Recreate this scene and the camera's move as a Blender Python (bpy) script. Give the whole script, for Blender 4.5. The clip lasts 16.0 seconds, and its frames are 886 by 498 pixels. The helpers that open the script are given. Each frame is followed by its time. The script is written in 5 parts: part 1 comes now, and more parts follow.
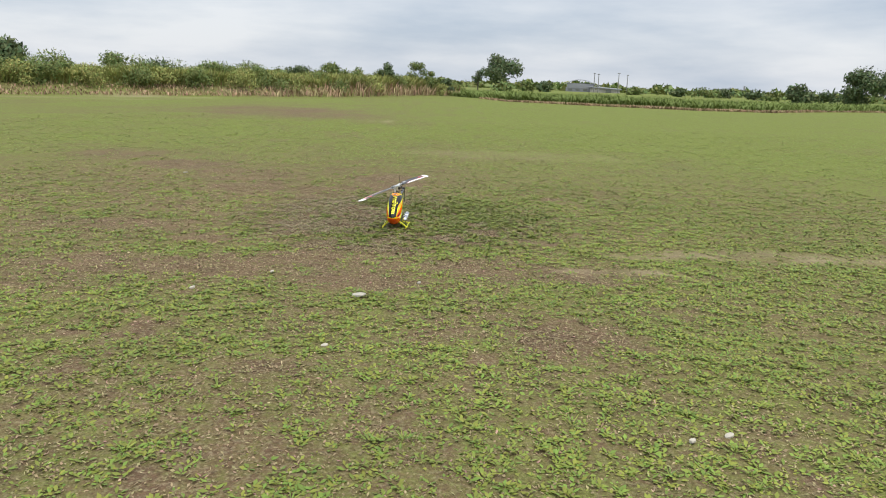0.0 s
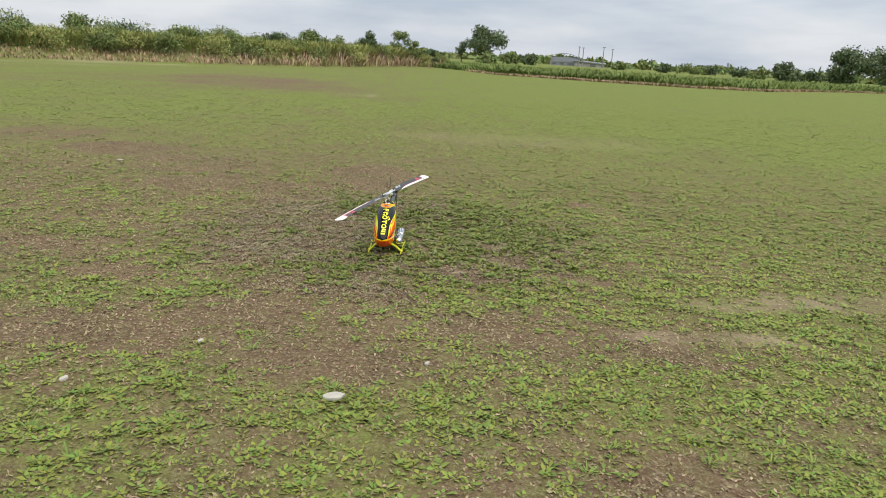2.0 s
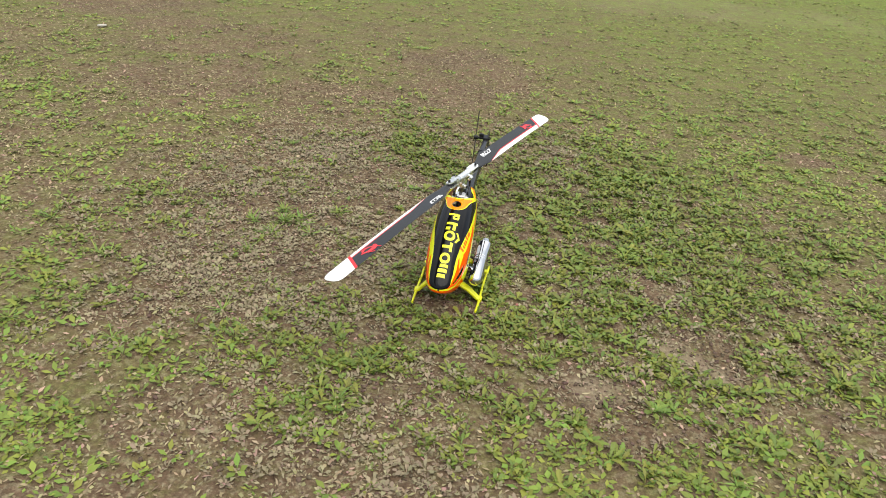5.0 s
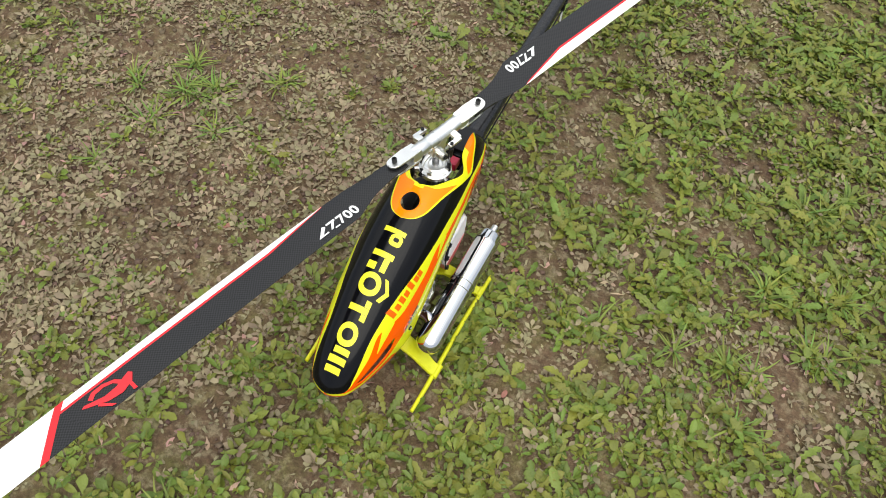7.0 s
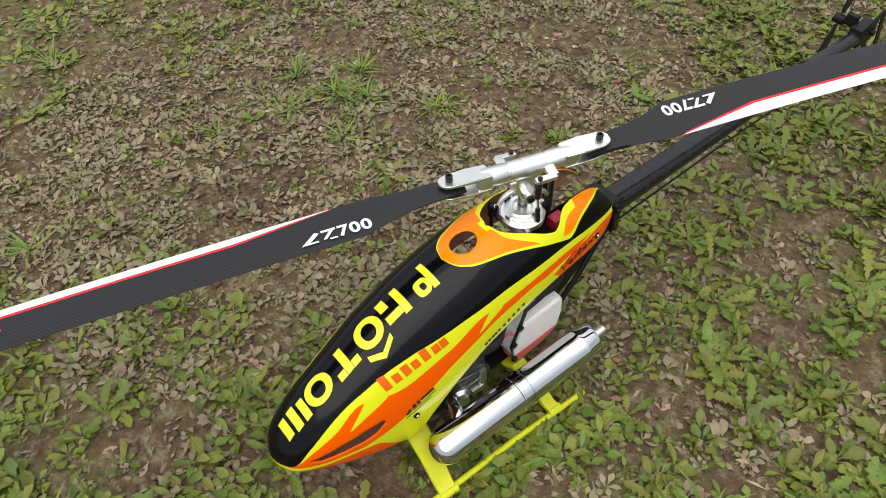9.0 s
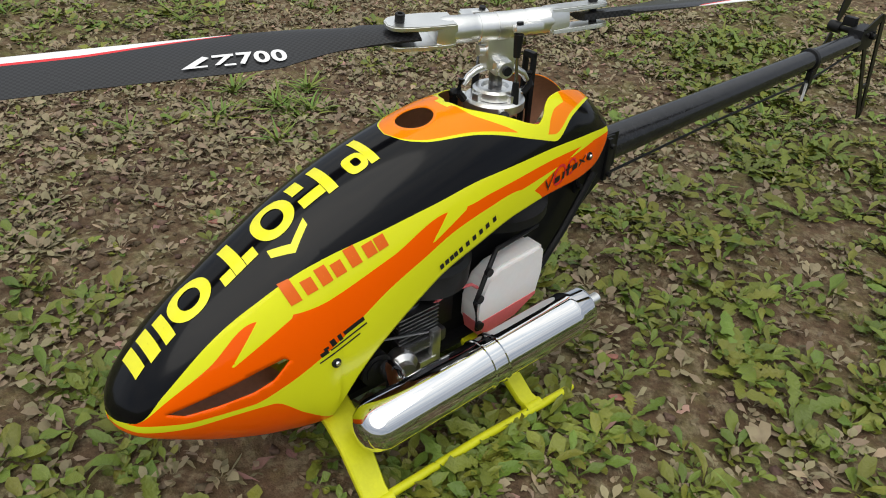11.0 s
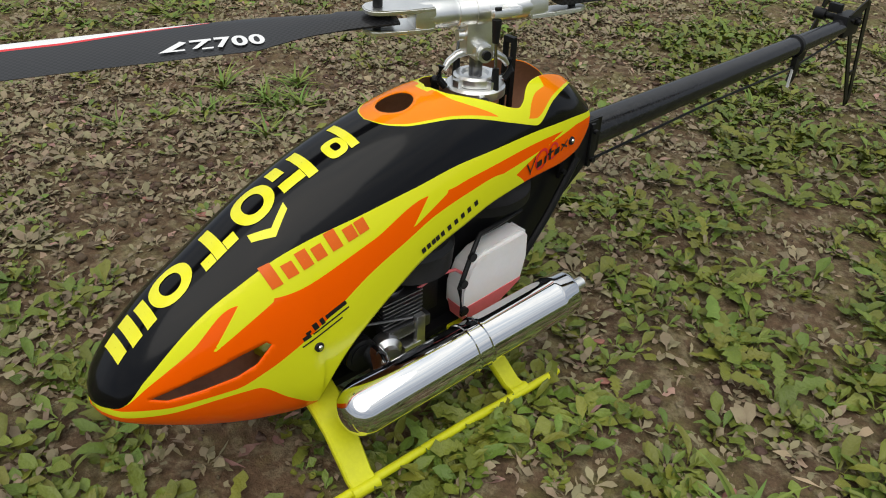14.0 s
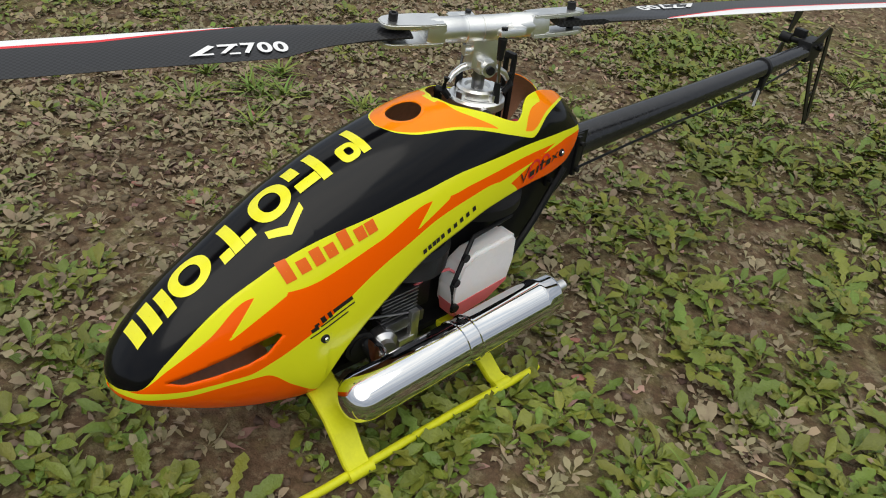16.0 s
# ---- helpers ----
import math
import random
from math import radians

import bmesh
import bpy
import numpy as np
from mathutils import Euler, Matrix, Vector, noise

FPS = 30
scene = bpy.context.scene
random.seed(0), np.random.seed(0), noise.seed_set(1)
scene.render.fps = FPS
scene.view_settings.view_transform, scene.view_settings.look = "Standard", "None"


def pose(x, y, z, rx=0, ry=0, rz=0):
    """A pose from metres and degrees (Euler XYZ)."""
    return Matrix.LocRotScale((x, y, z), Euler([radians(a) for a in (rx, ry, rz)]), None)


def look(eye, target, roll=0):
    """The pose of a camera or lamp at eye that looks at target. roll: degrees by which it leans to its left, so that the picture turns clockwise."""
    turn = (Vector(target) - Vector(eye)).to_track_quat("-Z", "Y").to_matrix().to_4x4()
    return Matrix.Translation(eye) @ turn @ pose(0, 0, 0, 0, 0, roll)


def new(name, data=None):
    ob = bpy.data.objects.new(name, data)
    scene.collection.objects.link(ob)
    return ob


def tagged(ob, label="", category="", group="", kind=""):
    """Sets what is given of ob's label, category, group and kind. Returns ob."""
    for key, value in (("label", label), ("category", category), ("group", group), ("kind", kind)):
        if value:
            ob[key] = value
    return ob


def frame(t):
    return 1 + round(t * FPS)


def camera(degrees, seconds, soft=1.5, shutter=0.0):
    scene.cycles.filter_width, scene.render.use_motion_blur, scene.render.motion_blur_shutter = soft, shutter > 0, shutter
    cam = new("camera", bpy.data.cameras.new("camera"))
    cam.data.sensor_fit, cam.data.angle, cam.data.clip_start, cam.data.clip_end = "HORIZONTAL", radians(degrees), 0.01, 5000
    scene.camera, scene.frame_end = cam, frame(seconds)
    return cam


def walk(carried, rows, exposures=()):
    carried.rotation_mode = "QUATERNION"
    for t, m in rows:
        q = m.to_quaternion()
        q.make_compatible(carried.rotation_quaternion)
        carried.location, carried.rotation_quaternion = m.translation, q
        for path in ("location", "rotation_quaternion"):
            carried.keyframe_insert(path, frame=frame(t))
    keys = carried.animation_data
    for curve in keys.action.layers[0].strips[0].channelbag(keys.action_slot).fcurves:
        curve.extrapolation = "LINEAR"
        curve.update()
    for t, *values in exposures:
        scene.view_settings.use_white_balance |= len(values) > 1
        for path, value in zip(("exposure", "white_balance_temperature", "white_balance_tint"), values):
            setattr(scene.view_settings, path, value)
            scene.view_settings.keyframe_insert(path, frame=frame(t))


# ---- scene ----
cam = camera(61.5, 16.0, soft=1.0)
PATH = [
    (0, (0.628, -6.96, 1.436), (0.581, -5.016, 0.968), 2.0),
    (0.5, (0.557, -6.552, 1.432), (0.566, -4.596, 1.018), 4.0),
    (1, (0.455, -6.1, 1.413), (0.509, -4.164, 0.912), 3.7),
    (1.5, (0.435, -5.6, 1.411), (0.429, -3.675, 0.869), 2.4),
    (2, (0.375, -5.09, 1.395), (0.386, -3.163, 0.858), 3.2),
    (2.5, (0.34, -4.569, 1.377), (0.274, -2.655, 0.801), 3.2),
    (3, (0.316, -4.061, 1.376), (0.275, -2.18, 0.698), 3.7),
    (3.5, (0.236, -3.596, 1.386), (0.218, -1.718, 0.7), 4.4),
    (4, (0.219, -3.17, 1.387), (0.061, -1.325, 0.633), 3.4),
    (4.5, (0.229, -2.765, 1.366), (0.018, -0.949, 0.553), 3.9),
    (4.7, (0.242, -2.614, 1.361), (0.037, -0.82, 0.5), 4.5),
    (6.8, (0.334, -0.87, 1.269), (-0.094, 0.246, -0.335), 4.7),
    (7, (0.331, -0.76, 1.245), (-0.088, 0.288, -0.406), 5.0),
    (7.5, (0.356, -0.615, 1.235), (-0.113, 0.313, -0.474), 4.3),
    (8, (0.451, -0.53, 1.215), (-0.311, 0.262, -0.455), 3.0),
    (8.2, (0.46, -0.493, 1.181), (-0.355, 0.24, -0.492), 1.0),
    (10.3, (0.439, -0.463, 0.559), (-0.899, 0.571, -0.509), 1.0),
    (10.5, (0.443, -0.469, 0.553), (-0.871, 0.57, -0.541), 1.9),
    (11, (0.459, -0.463, 0.548), (-0.784, 0.646, -0.559), 2.9),
    (11.5, (0.476, -0.45, 0.542), (-0.764, 0.669, -0.559), 1.8),
    (12, (0.481, -0.44, 0.538), (-0.772, 0.667, -0.559), 0.9),
    (12.5, (0.483, -0.443, 0.537), (-0.782, 0.654, -0.555), 0.6),
    (13, (0.48, -0.449, 0.538), (-0.797, 0.634, -0.556), 0.5),
    (13.5, (0.475, -0.454, 0.538), (-0.794, 0.632, -0.561), 1.2),
    (14, (0.476, -0.458, 0.539), (-0.764, 0.653, -0.569), 2.2),
    (14.5, (0.476, -0.462, 0.539), (-0.75, 0.661, -0.573), 2.8),
    (15, (0.485, -0.459, 0.555), (-0.668, 0.711, -0.584), 5.8),
    (15.5, (0.481, -0.489, 0.57), (-0.64, 0.717, -0.564), 7.2),
    (16, (0.469, -0.51, 0.571), (-0.673, 0.684, -0.556), 7.1),
]
walk(cam, [(t, look(eye, target, roll)) for t, eye, target, roll in PATH], exposures=[(0, 0.68), (1.5, 0.60), (4.7, 0.78), (6.8, 0.62), (8.2, 0.48), (10.3, 0.22), (16, 0.09)])

# ---- world and light ----
world = bpy.data.worlds.new("overcast_sky")
scene.world = world
world.use_nodes = True
wn, wl = world.node_tree.nodes, world.node_tree.links
wn.clear()
w_out = wn.new("ShaderNodeOutputWorld")
w_bg = wn.new("ShaderNodeBackground")
w_sky = wn.new("ShaderNodeTexSky")
w_sky.sky_type = "NISHITA"
w_sky.sun_disc = False
w_sky.sun_elevation = radians(61)
w_sky.sun_rotation = radians(138)
w_co = wn.new("ShaderNodeTexCoord")
w_map = wn.new("ShaderNodeMapping")
w_map.inputs["Scale"].default_value = (1.0, 1.0, 5.0)
w_noise = wn.new("ShaderNodeTexNoise")
w_noise.inputs["Scale"].default_value = 2.6
w_noise.inputs["Detail"].default_value = 7
w_noise.inputs["Roughness"].default_value = 0.55
w_ramp = wn.new("ShaderNodeValToRGB")
w_ramp.color_ramp.elements[0].position = 0.36
w_ramp.color_ramp.elements[0].color = (0.33, 0.388, 0.475, 1)
w_ramp.color_ramp.elements[1].position = 0.64
w_ramp.color_ramp.elements[1].color = (0.53, 0.56, 0.605, 1)
w_dim = wn.new("ShaderNodeMixRGB")
w_dim.blend_type = "MULTIPLY"
w_dim.inputs[0].default_value = 1.0
w_dim.inputs[2].default_value = (0.1, 0.1, 0.1, 1)
w_mix = wn.new("ShaderNodeMixRGB")
w_mix.inputs[0].default_value = 0.9
wl.new(w_co.outputs["Generated"], w_map.inputs["Vector"])
wl.new(w_map.outputs[0], w_noise.inputs["Vector"])
wl.new(w_noise.outputs[0], w_ramp.inputs[0])
wl.new(w_sky.outputs[0], w_dim.inputs[1])
wl.new(w_dim.outputs[0], w_mix.inputs[1])
wl.new(w_ramp.outputs[0], w_mix.inputs[2])
# an overcast sky is brighter overhead than at the horizon
w_sep = wn.new("ShaderNodeSeparateXYZ")
w_grad = wn.new("ShaderNodeMapRange")
w_grad.inputs["From Min"].default_value, w_grad.inputs["From Max"].default_value = 0.3, 1.0
w_over = wn.new("ShaderNodeVectorMath")
w_over.operation = "MULTIPLY"
w_tint = wn.new("ShaderNodeMixRGB")
w_tint.inputs[1].default_value = (0.96, 0.94, 0.92, 1)
w_tint.inputs[2].default_value = (2.9, 2.68, 2.3, 1)
wl.new(w_co.outputs["Generated"], w_sep.inputs[0])
wl.new(w_sep.outputs["Z"], w_grad.inputs["Value"])
wl.new(w_mix.outputs[0], w_over.inputs[0])
wl.new(w_grad.outputs[0], w_tint.inputs[0])
wl.new(w_tint.outputs[0], w_over.inputs[1])
wl.new(w_over.outputs[0], w_bg.inputs[0])
w_bg.inputs[1].default_value = 1.0
wl.new(w_bg.outputs[0], w_out.inputs[0])

sun_data = bpy.data.lights.new("sun", "SUN")
sun_data.energy = 1.3
sun_data.angle = radians(70)
sun_data.color = (1.0, 0.95, 0.86)
sun = new("sun", sun_data)
sun.matrix_world = look((0.8, -0.9, 2.2), (0, 0, 0))

# ---- materials ----


def mat(name, color, rough=0.5, metal=0.0, vary=0.15, scale=20.0, bump=0.0, bump_scale=60.0, coat=0.0, island=0.0, sub=0.0, ior=1.45, spec=0.5):
    """A surface with two scales of variation, a roughness that wanders and a fine relief."""
    m = bpy.data.materials.new(name)
    m.use_nodes = True
    n, l = m.node_tree.nodes, m.node_tree.links
    b = n["Principled BSDF"]
    co = n.new("ShaderNodeTexCoord")
    big, fine = n.new("ShaderNodeTexNoise"), n.new("ShaderNodeTexNoise")
    big.inputs["Scale"].default_value, fine.inputs["Scale"].default_value = scale, scale * 9
    big.inputs["Detail"].default_value = 4
    fine.inputs["Detail"].default_value = 3
    for t in (big, fine):
        l.new(co.outputs["Object"], t.inputs["Vector"])
    add = n.new("ShaderNodeMath")
    add.operation = "MULTIPLY_ADD"
    l.new(fine.outputs[0], add.inputs[0])
    add.inputs[1].default_value = 0.5
    l.new(big.outputs[0], add.inputs[2])
    hsv = n.new("ShaderNodeHueSaturation")
    hsv.inputs["Color"].default_value = (*color, 1)
    mr = n.new("ShaderNodeMapRange")
    mr.inputs["From Min"].default_value, mr.inputs["From Max"].default_value = 0.45, 1.05
    mr.inputs["To Min"].default_value, mr.inputs["To Max"].default_value = 1 - vary, 1 + vary
    l.new(add.outputs[0], mr.inputs["Value"])
    l.new(mr.outputs[0], hsv.inputs["Value"])
    if island:
        geo = n.new("ShaderNodeNewGeometry")
        hr = n.new("ShaderNodeMapRange")
        hr.inputs["To Min"].default_value, hr.inputs["To Max"].default_value = 0.5 - island * 0.09, 0.5 + island * 0.06
        l.new(geo.outputs["Random Per Island"], hr.inputs["Value"])
        l.new(hr.outputs[0], hsv.inputs["Hue"])
        vr = n.new("ShaderNodeMath")
        vr.operation = "MULTIPLY_ADD"
        fr = n.new("ShaderNodeMath")
        fr.operation = "MULTIPLY"
        fr.inputs[1].default_value = 7.31
        fc = n.new("ShaderNodeMath")
        fc.operation = "FRACT"
        l.new(geo.outputs["Random Per Island"], fr.inputs[0])
        l.new(fr.outputs[0], fc.inputs[0])
        l.new(fc.outputs[0], vr.inputs[0])
        vr.inputs[1].default_value = 0.9 * island
        vr.inputs[2].default_value = 1 - 0.45 * island
        mm = n.new("ShaderNodeMath")
        mm.operation = "MULTIPLY"
        l.new(vr.outputs[0], mm.inputs[0])
        l.new(mr.outputs[0], mm.inputs[1])
        l.new(mm.outputs[0], hsv.inputs["Value"])
    l.new(hsv.outputs[0], b.inputs["Base Color"])
    rr = n.new("ShaderNodeMapRange")
    rr.inputs["To Min"].default_value, rr.inputs["To Max"].default_value = max(0.02, rough * 0.8), min(1, rough * 1.2)
    l.new(big.outputs[0], rr.inputs["Value"])
    l.new(rr.outputs[0], b.inputs["Roughness"])
    b.inputs["Metallic"].default_value = metal
    b.inputs["Coat Weight"].default_value = coat
    b.inputs["Coat Roughness"].default_value = 0.04
    b.inputs["IOR"].default_value = ior
    b.inputs["Specular IOR Level"].default_value = spec
    if sub:
        b.inputs["Subsurface Weight"].default_value = sub
        b.inputs["Subsurface Radius"].default_value = (0.01, 0.006, 0.005)
    if bump:
        bn = n.new("ShaderNodeTexNoise")
        bn.inputs["Scale"].default_value = bump_scale
        bn.inputs["Detail"].default_value = 5
        l.new(co.outputs["Object"], bn.inputs["Vector"])
        bp = n.new("ShaderNodeBump")
        bp.inputs["Strength"].default_value = bump
        bp.inputs["Distance"].default_value = 0.01
        l.new(bn.outputs[0], bp.inputs["Height"])
        l.new(bp.outputs[0], b.inputs["Normal"])
    return m


def masked(name, base, layers, rough, coat=0.0, weave=False, bump=0.0):
    """A paint scheme: over the base colour, each (attribute, colour) shows where the attribute is above zero."""
    m = mat(name, base, rough, coat=coat, vary=0.06, scale=8, bump=bump, bump_scale=300)
    n, l = m.node_tree.nodes, m.node_tree.links
    b = n["Principled BSDF"]
    last = b.inputs["Base Color"].links[0].from_socket
    if weave:
        co = n.new("ShaderNodeTexCoord")
        wv = n.new("ShaderNodeTexChecker")
        wv.inputs["Scale"].default_value = 420
        wv.inputs["Color1"].default_value = (0.009, 0.009, 0.010, 1)
        wv.inputs["Color2"].default_value = (0.024, 0.024, 0.026, 1)
        l.new(co.outputs["Object"], wv.inputs["Vector"])
        last = wv.outputs[0]
    for attr, color in layers:
        a = n.new("ShaderNodeAttribute")
        a.attribute_name = attr
        g = n.new("ShaderNodeMath")
        g.operation = "GREATER_THAN"
        g.inputs[1].default_value = 0.0
        l.new(a.outputs["Fac"], g.inputs[0])
        mx = n.new("ShaderNodeMixRGB")
        l.new(g.outputs[0], mx.inputs[0])
        l.new(last, mx.inputs[1])
        mx.inputs[2].default_value = (*color, 1)
        last = mx.outputs[0]
    l.new(last, b.inputs["Base Color"])
    return m


BLACK, ORANGE, YELLOW = (0.003, 0.003, 0.004), (1.0, 0.118, 0.0), (0.78, 0.80, 0.018)
# the cap's orange is ORANGE lightened: the sky's sheen on top is in the colour
M_canopy = masked("canopy_paint", BLACK, [("yellow_side", YELLOW), ("orange_side", ORANGE), ("flash", YELLOW), ("belly", ORANGE), ("nose_line", YELLOW), ("cap_yellow", YELLOW), ("cap_orange_lit", (1.0, 0.25, 0.002))], 0.12)
M_blade = masked("carbon_blade", (0.05, 0.05, 0.055), [("red_line", (0.72, 0.022, 0.03)), ("white_edge", (0.82, 0.82, 0.82)), ("red_arc", (0.72, 0.022, 0.03)), ("white_tip", (0.82, 0.82, 0.82))], 0.35, coat=0.12, weave=True)
M_blade.node_tree.nodes["Principled BSDF"].inputs["Specular IOR Level"].default_value = 0.28
M_canopy.node_tree.nodes["Principled BSDF"].inputs["IOR"].default_value = 1.32
M_decal_y = mat("yellow_decal", (0.86, 0.82, 0.035), 0.25, vary=0.05)
M_decal_o = mat("orange_decal", (0.80, 0.135, 0.003), 0.3, vary=0.05)
M_decal_k = mat("black_decal", (0.012, 0.012, 0.014), 0.3, vary=0.1)
M_decal_r = mat("red_decal", (0.72, 0.022, 0.03), 0.3, vary=0.1)
M_decal_w = mat("white_decal", (0.8, 0.8, 0.8), 0.4, vary=0.05)
M_gear = mat("yellow_nylon", (0.62, 0.63, 0.012), 0.42, vary=0.1, scale=30, bump=0.03, bump_scale=200)
M_alu = mat("satin_aluminium", (0.86, 0.86, 0.84), 0.33, 1.0, vary=0.05, scale=60, bump=0.01, bump_scale=500)
M_alu_dull = mat("cast_aluminium", (0.24, 0.24, 0.25), 0.4, 1.0, vary=0.15, scale=60, bump=0.1, bump_scale=500)
M_chrome = mat("polished_chrome", (0.74, 0.74, 0.75), 0.05, 1.0, vary=0.03, scale=15)
M_steel = mat("dark_steel", (0.25, 0.25, 0.26), 0.3, 1.0, vary=0.1, scale=60)
M_plastic = mat("black_plastic", (0.009, 0.009, 0.010), 0.42, spec=0.3, vary=0.2, scale=50, bump=0.03, bump_scale=300)
M_carbon = mat("carbon_tube", (0.008, 0.008, 0.009), 0.3, vary=0.3, scale=90, spec=0.28)
# the shell is opaque here; light coming through it is put into this brighter colour
M_inner = mat("canopy_inner_lit", (0.60, 0.29, 0.17), 0.5, vary=0.2)
M_tank = mat("milky_tank", (0.80, 0.77, 0.76), 0.35, vary=0.04, scale=30, sub=0.3)
M_fuel = mat("pink_fuel_tank", (0.72, 0.16, 0.17), 0.3, vary=0.1, scale=30, sub=0.3)
M_servo = mat("red_servo", (0.5, 0.02, 0.06), 0.35, vary=0.1)
M_leaf = mat("weed_leaf", (0.126, 0.163, 0.024), 0.42, vary=0.25, scale=9, bump=0.25, bump_scale=260, island=0.5, spec=0.4)
M_leaf_dull = mat("dull_weed_leaf", (0.228, 0.192, 0.112), 0.55, vary=0.3, scale=5, bump=0.2, bump_scale=300, island=0.45, spec=0.35)
M_turf = mat("field_weed_leaf", (0.152, 0.204, 0.034), 0.55, vary=0.2, scale=0.6, island=0.5, spec=0.3)
M_thatch = mat("dry_thatch", (0.265, 0.222, 0.120), 0.75, vary=0.25, scale=0.6, island=0.55, spec=0.2)
M_dry = mat("dry_leaf", (0.33, 0.245, 0.165), 0.8, vary=0.3, scale=4, bump=0.2, bump_scale=200, island=0.7, spec=0.15)
M_grass = mat("grass_blade", (0.15, 0.215, 0.045), 0.55, vary=0.2, scale=2, island=0.5, spec=0.25)
M_reed = mat("reed_grass", (0.27, 0.30, 0.10), 0.7, vary=0.3, scale=0.2, island=0.7, spec=0.1)
M_reed_dry = mat("dry_reed", (0.33, 0.255, 0.15), 0.8, vary=0.3, scale=0.2, island=0.6, spec=0.1)
M_field = mat("field_grass", (0.155, 0.205, 0.062), 0.7, vary=0.2, scale=0.15, island=0.15, spec=0.1)
M_boom = mat("woven_carbon_tube", (0.016, 0.016, 0.018), 0.18, vary=0.5, scale=120, spec=0.45, bump=0.03, bump_scale=260)
M_clod = mat("soil_crumb", (0.125, 0.092, 0.064), 0.95, vary=0.3, scale=25, bump=0.4, bump_scale=180, island=0.45, spec=0.1)
M_tree = mat("tree_leaf", (0.085, 0.122, 0.055), 0.6, vary=0.25, scale=0.4, island=0.6, spec=0.2)
M_bush = mat("bush_leaf", (0.140, 0.185, 0.060), 0.6, vary=0.25, scale=0.4, island=0.6, spec=0.2)
M_bark = mat("bark", (0.11, 0.09, 0.07), 0.8, vary=0.3, scale=5, bump=0.5, bump_scale=20)
M_roof = mat("grey_sheet_roof", (0.27, 0.28, 0.32), 0.5, vary=0.1, scale=0.5)
M_wall = mat("pale_wall", (0.42, 0.40, 0.38), 0.8, vary=0.15, scale=0.5)
M_pole = mat("concrete_pole", (0.22, 0.22, 0.22), 0.8, vary=0.15, scale=1)
M_stone = mat("pale_stone", (0.42, 0.39, 0.33), 0.8, vary=0.2, scale=30, bump=0.3, bump_scale=90)
M_paper = mat("weathered_paper", (0.38, 0.36, 0.31), 0.8, vary=0.15, scale=25)
M_chip = mat("red_paper_scrap", (0.28, 0.12, 0.09), 0.7, vary=0.25, scale=40)


def ground_material():
    m = mat("soil_and_turf", (0.116, 0.076, 0.047), 0.95, vary=0.3, scale=2.5, spec=0.12)
    n, l = m.node_tree.nodes, m.node_tree.links
    b = n["Principled BSDF"]
    soil = b.inputs["Base Color"].links[0].from_socket
    co = n.new("ShaderNodeTexCoord")
    fleck = n.new("ShaderNodeTexNoise")
    fleck.inputs["Scale"].default_value = 48
    fleck.inputs["Detail"].default_value = 6
    fleck.inputs["Roughness"].default_value = 0.7
    l.new(co.outputs["Object"], fleck.inputs["Vector"])
    fr = n.new("ShaderNodeMapRange")
    fr.inputs["From Min"].default_value, fr.inputs["From Max"].default_value = 0.48, 0.62
    fr.inputs["To Max"].default_value = 0.8
    l.new(fleck.outputs[0], fr.inputs["Value"])
    dry = n.new("ShaderNodeMixRGB")
    l.new(fr.outputs[0], dry.inputs[0])
    l.new(soil, dry.inputs[1])
    dry.inputs[2].default_value = (0.225, 0.185, 0.115, 1)
    soil = dry.outputs[0]
    turf = n.new("ShaderNodeTexNoise")
    turf.inputs["Scale"].default_value = 11
    turf.inputs["Detail"].default_value = 8
    turf.inputs["Roughness"].default_value = 0.75
    l.new(co.outputs["Object"], turf.inputs["Vector"])
    ramp = n.new("ShaderNodeValToRGB")
    e = ramp.color_ramp.elements
    e[0].position, e[0].color = 0.36, (0.124, 0.116, 0.042, 1)
    e[1].position, e[1].color = 0.62, (0.150, 0.194, 0.040, 1)
    mid = e.new(0.5)
    mid.color = (0.136, 0.164, 0.038, 1)
    l.new(turf.outputs[0], ramp.inputs[0])
    a = n.new("ShaderNodeAttribute")
    a.attribute_name = "turf"
    edge = n.new("ShaderNodeMath")
    edge.operation = "MULTIPLY_ADD"
    sub = n.new("ShaderNodeMath")
    sub.operation = "SUBTRACT"
    l.new(turf.outputs[0], sub.inputs[0])
    sub.inputs[1].default_value = 0.5
    l.new(sub.outputs[0], edge.inputs[0])
    edge.inputs[1].default_value = 1.6
    l.new(a.outputs["Fac"], edge.inputs[2])
    edge.use_clamp = True
    mx = n.new("ShaderNodeMixRGB")
    l.new(edge.outputs[0], mx.inputs[0])
    l.new(soil, mx.inputs[1])
    l.new(ramp.outputs[0], mx.inputs[2])
    grit = n.new("ShaderNodeTexNoise")
    grit.inputs["Scale"].default_value = 85
    grit.inputs["Detail"].default_value = 6
    grit.inputs["Roughness"].default_value = 0.8
    l.new(co.outputs["Object"], grit.inputs["Vector"])
    gr = n.new("ShaderNodeMapRange")
    gr.inputs["From Min"].default_value, gr.inputs["From Max"].default_value = 0.3, 0.7
    gr.inputs["To Min"].default_value, gr.inputs["To Max"].default_value = 0.5, 1.5
    l.new(grit.outputs[0], gr.inputs["Value"])
    gm = n.new("ShaderNodeHueSaturation")
    l.new(mx.outputs[0], gm.inputs["Color"])
    l.new(gr.outputs[0], gm.inputs["Value"])
    mx = gm
    pale = n.new("ShaderNodeAttribute")
    pale.attribute_name = "pale"
    mp = n.new("ShaderNodeMixRGB")
    l.new(pale.outputs["Fac"], mp.inputs[0])
    l.new(mx.outputs[0], mp.inputs[1])
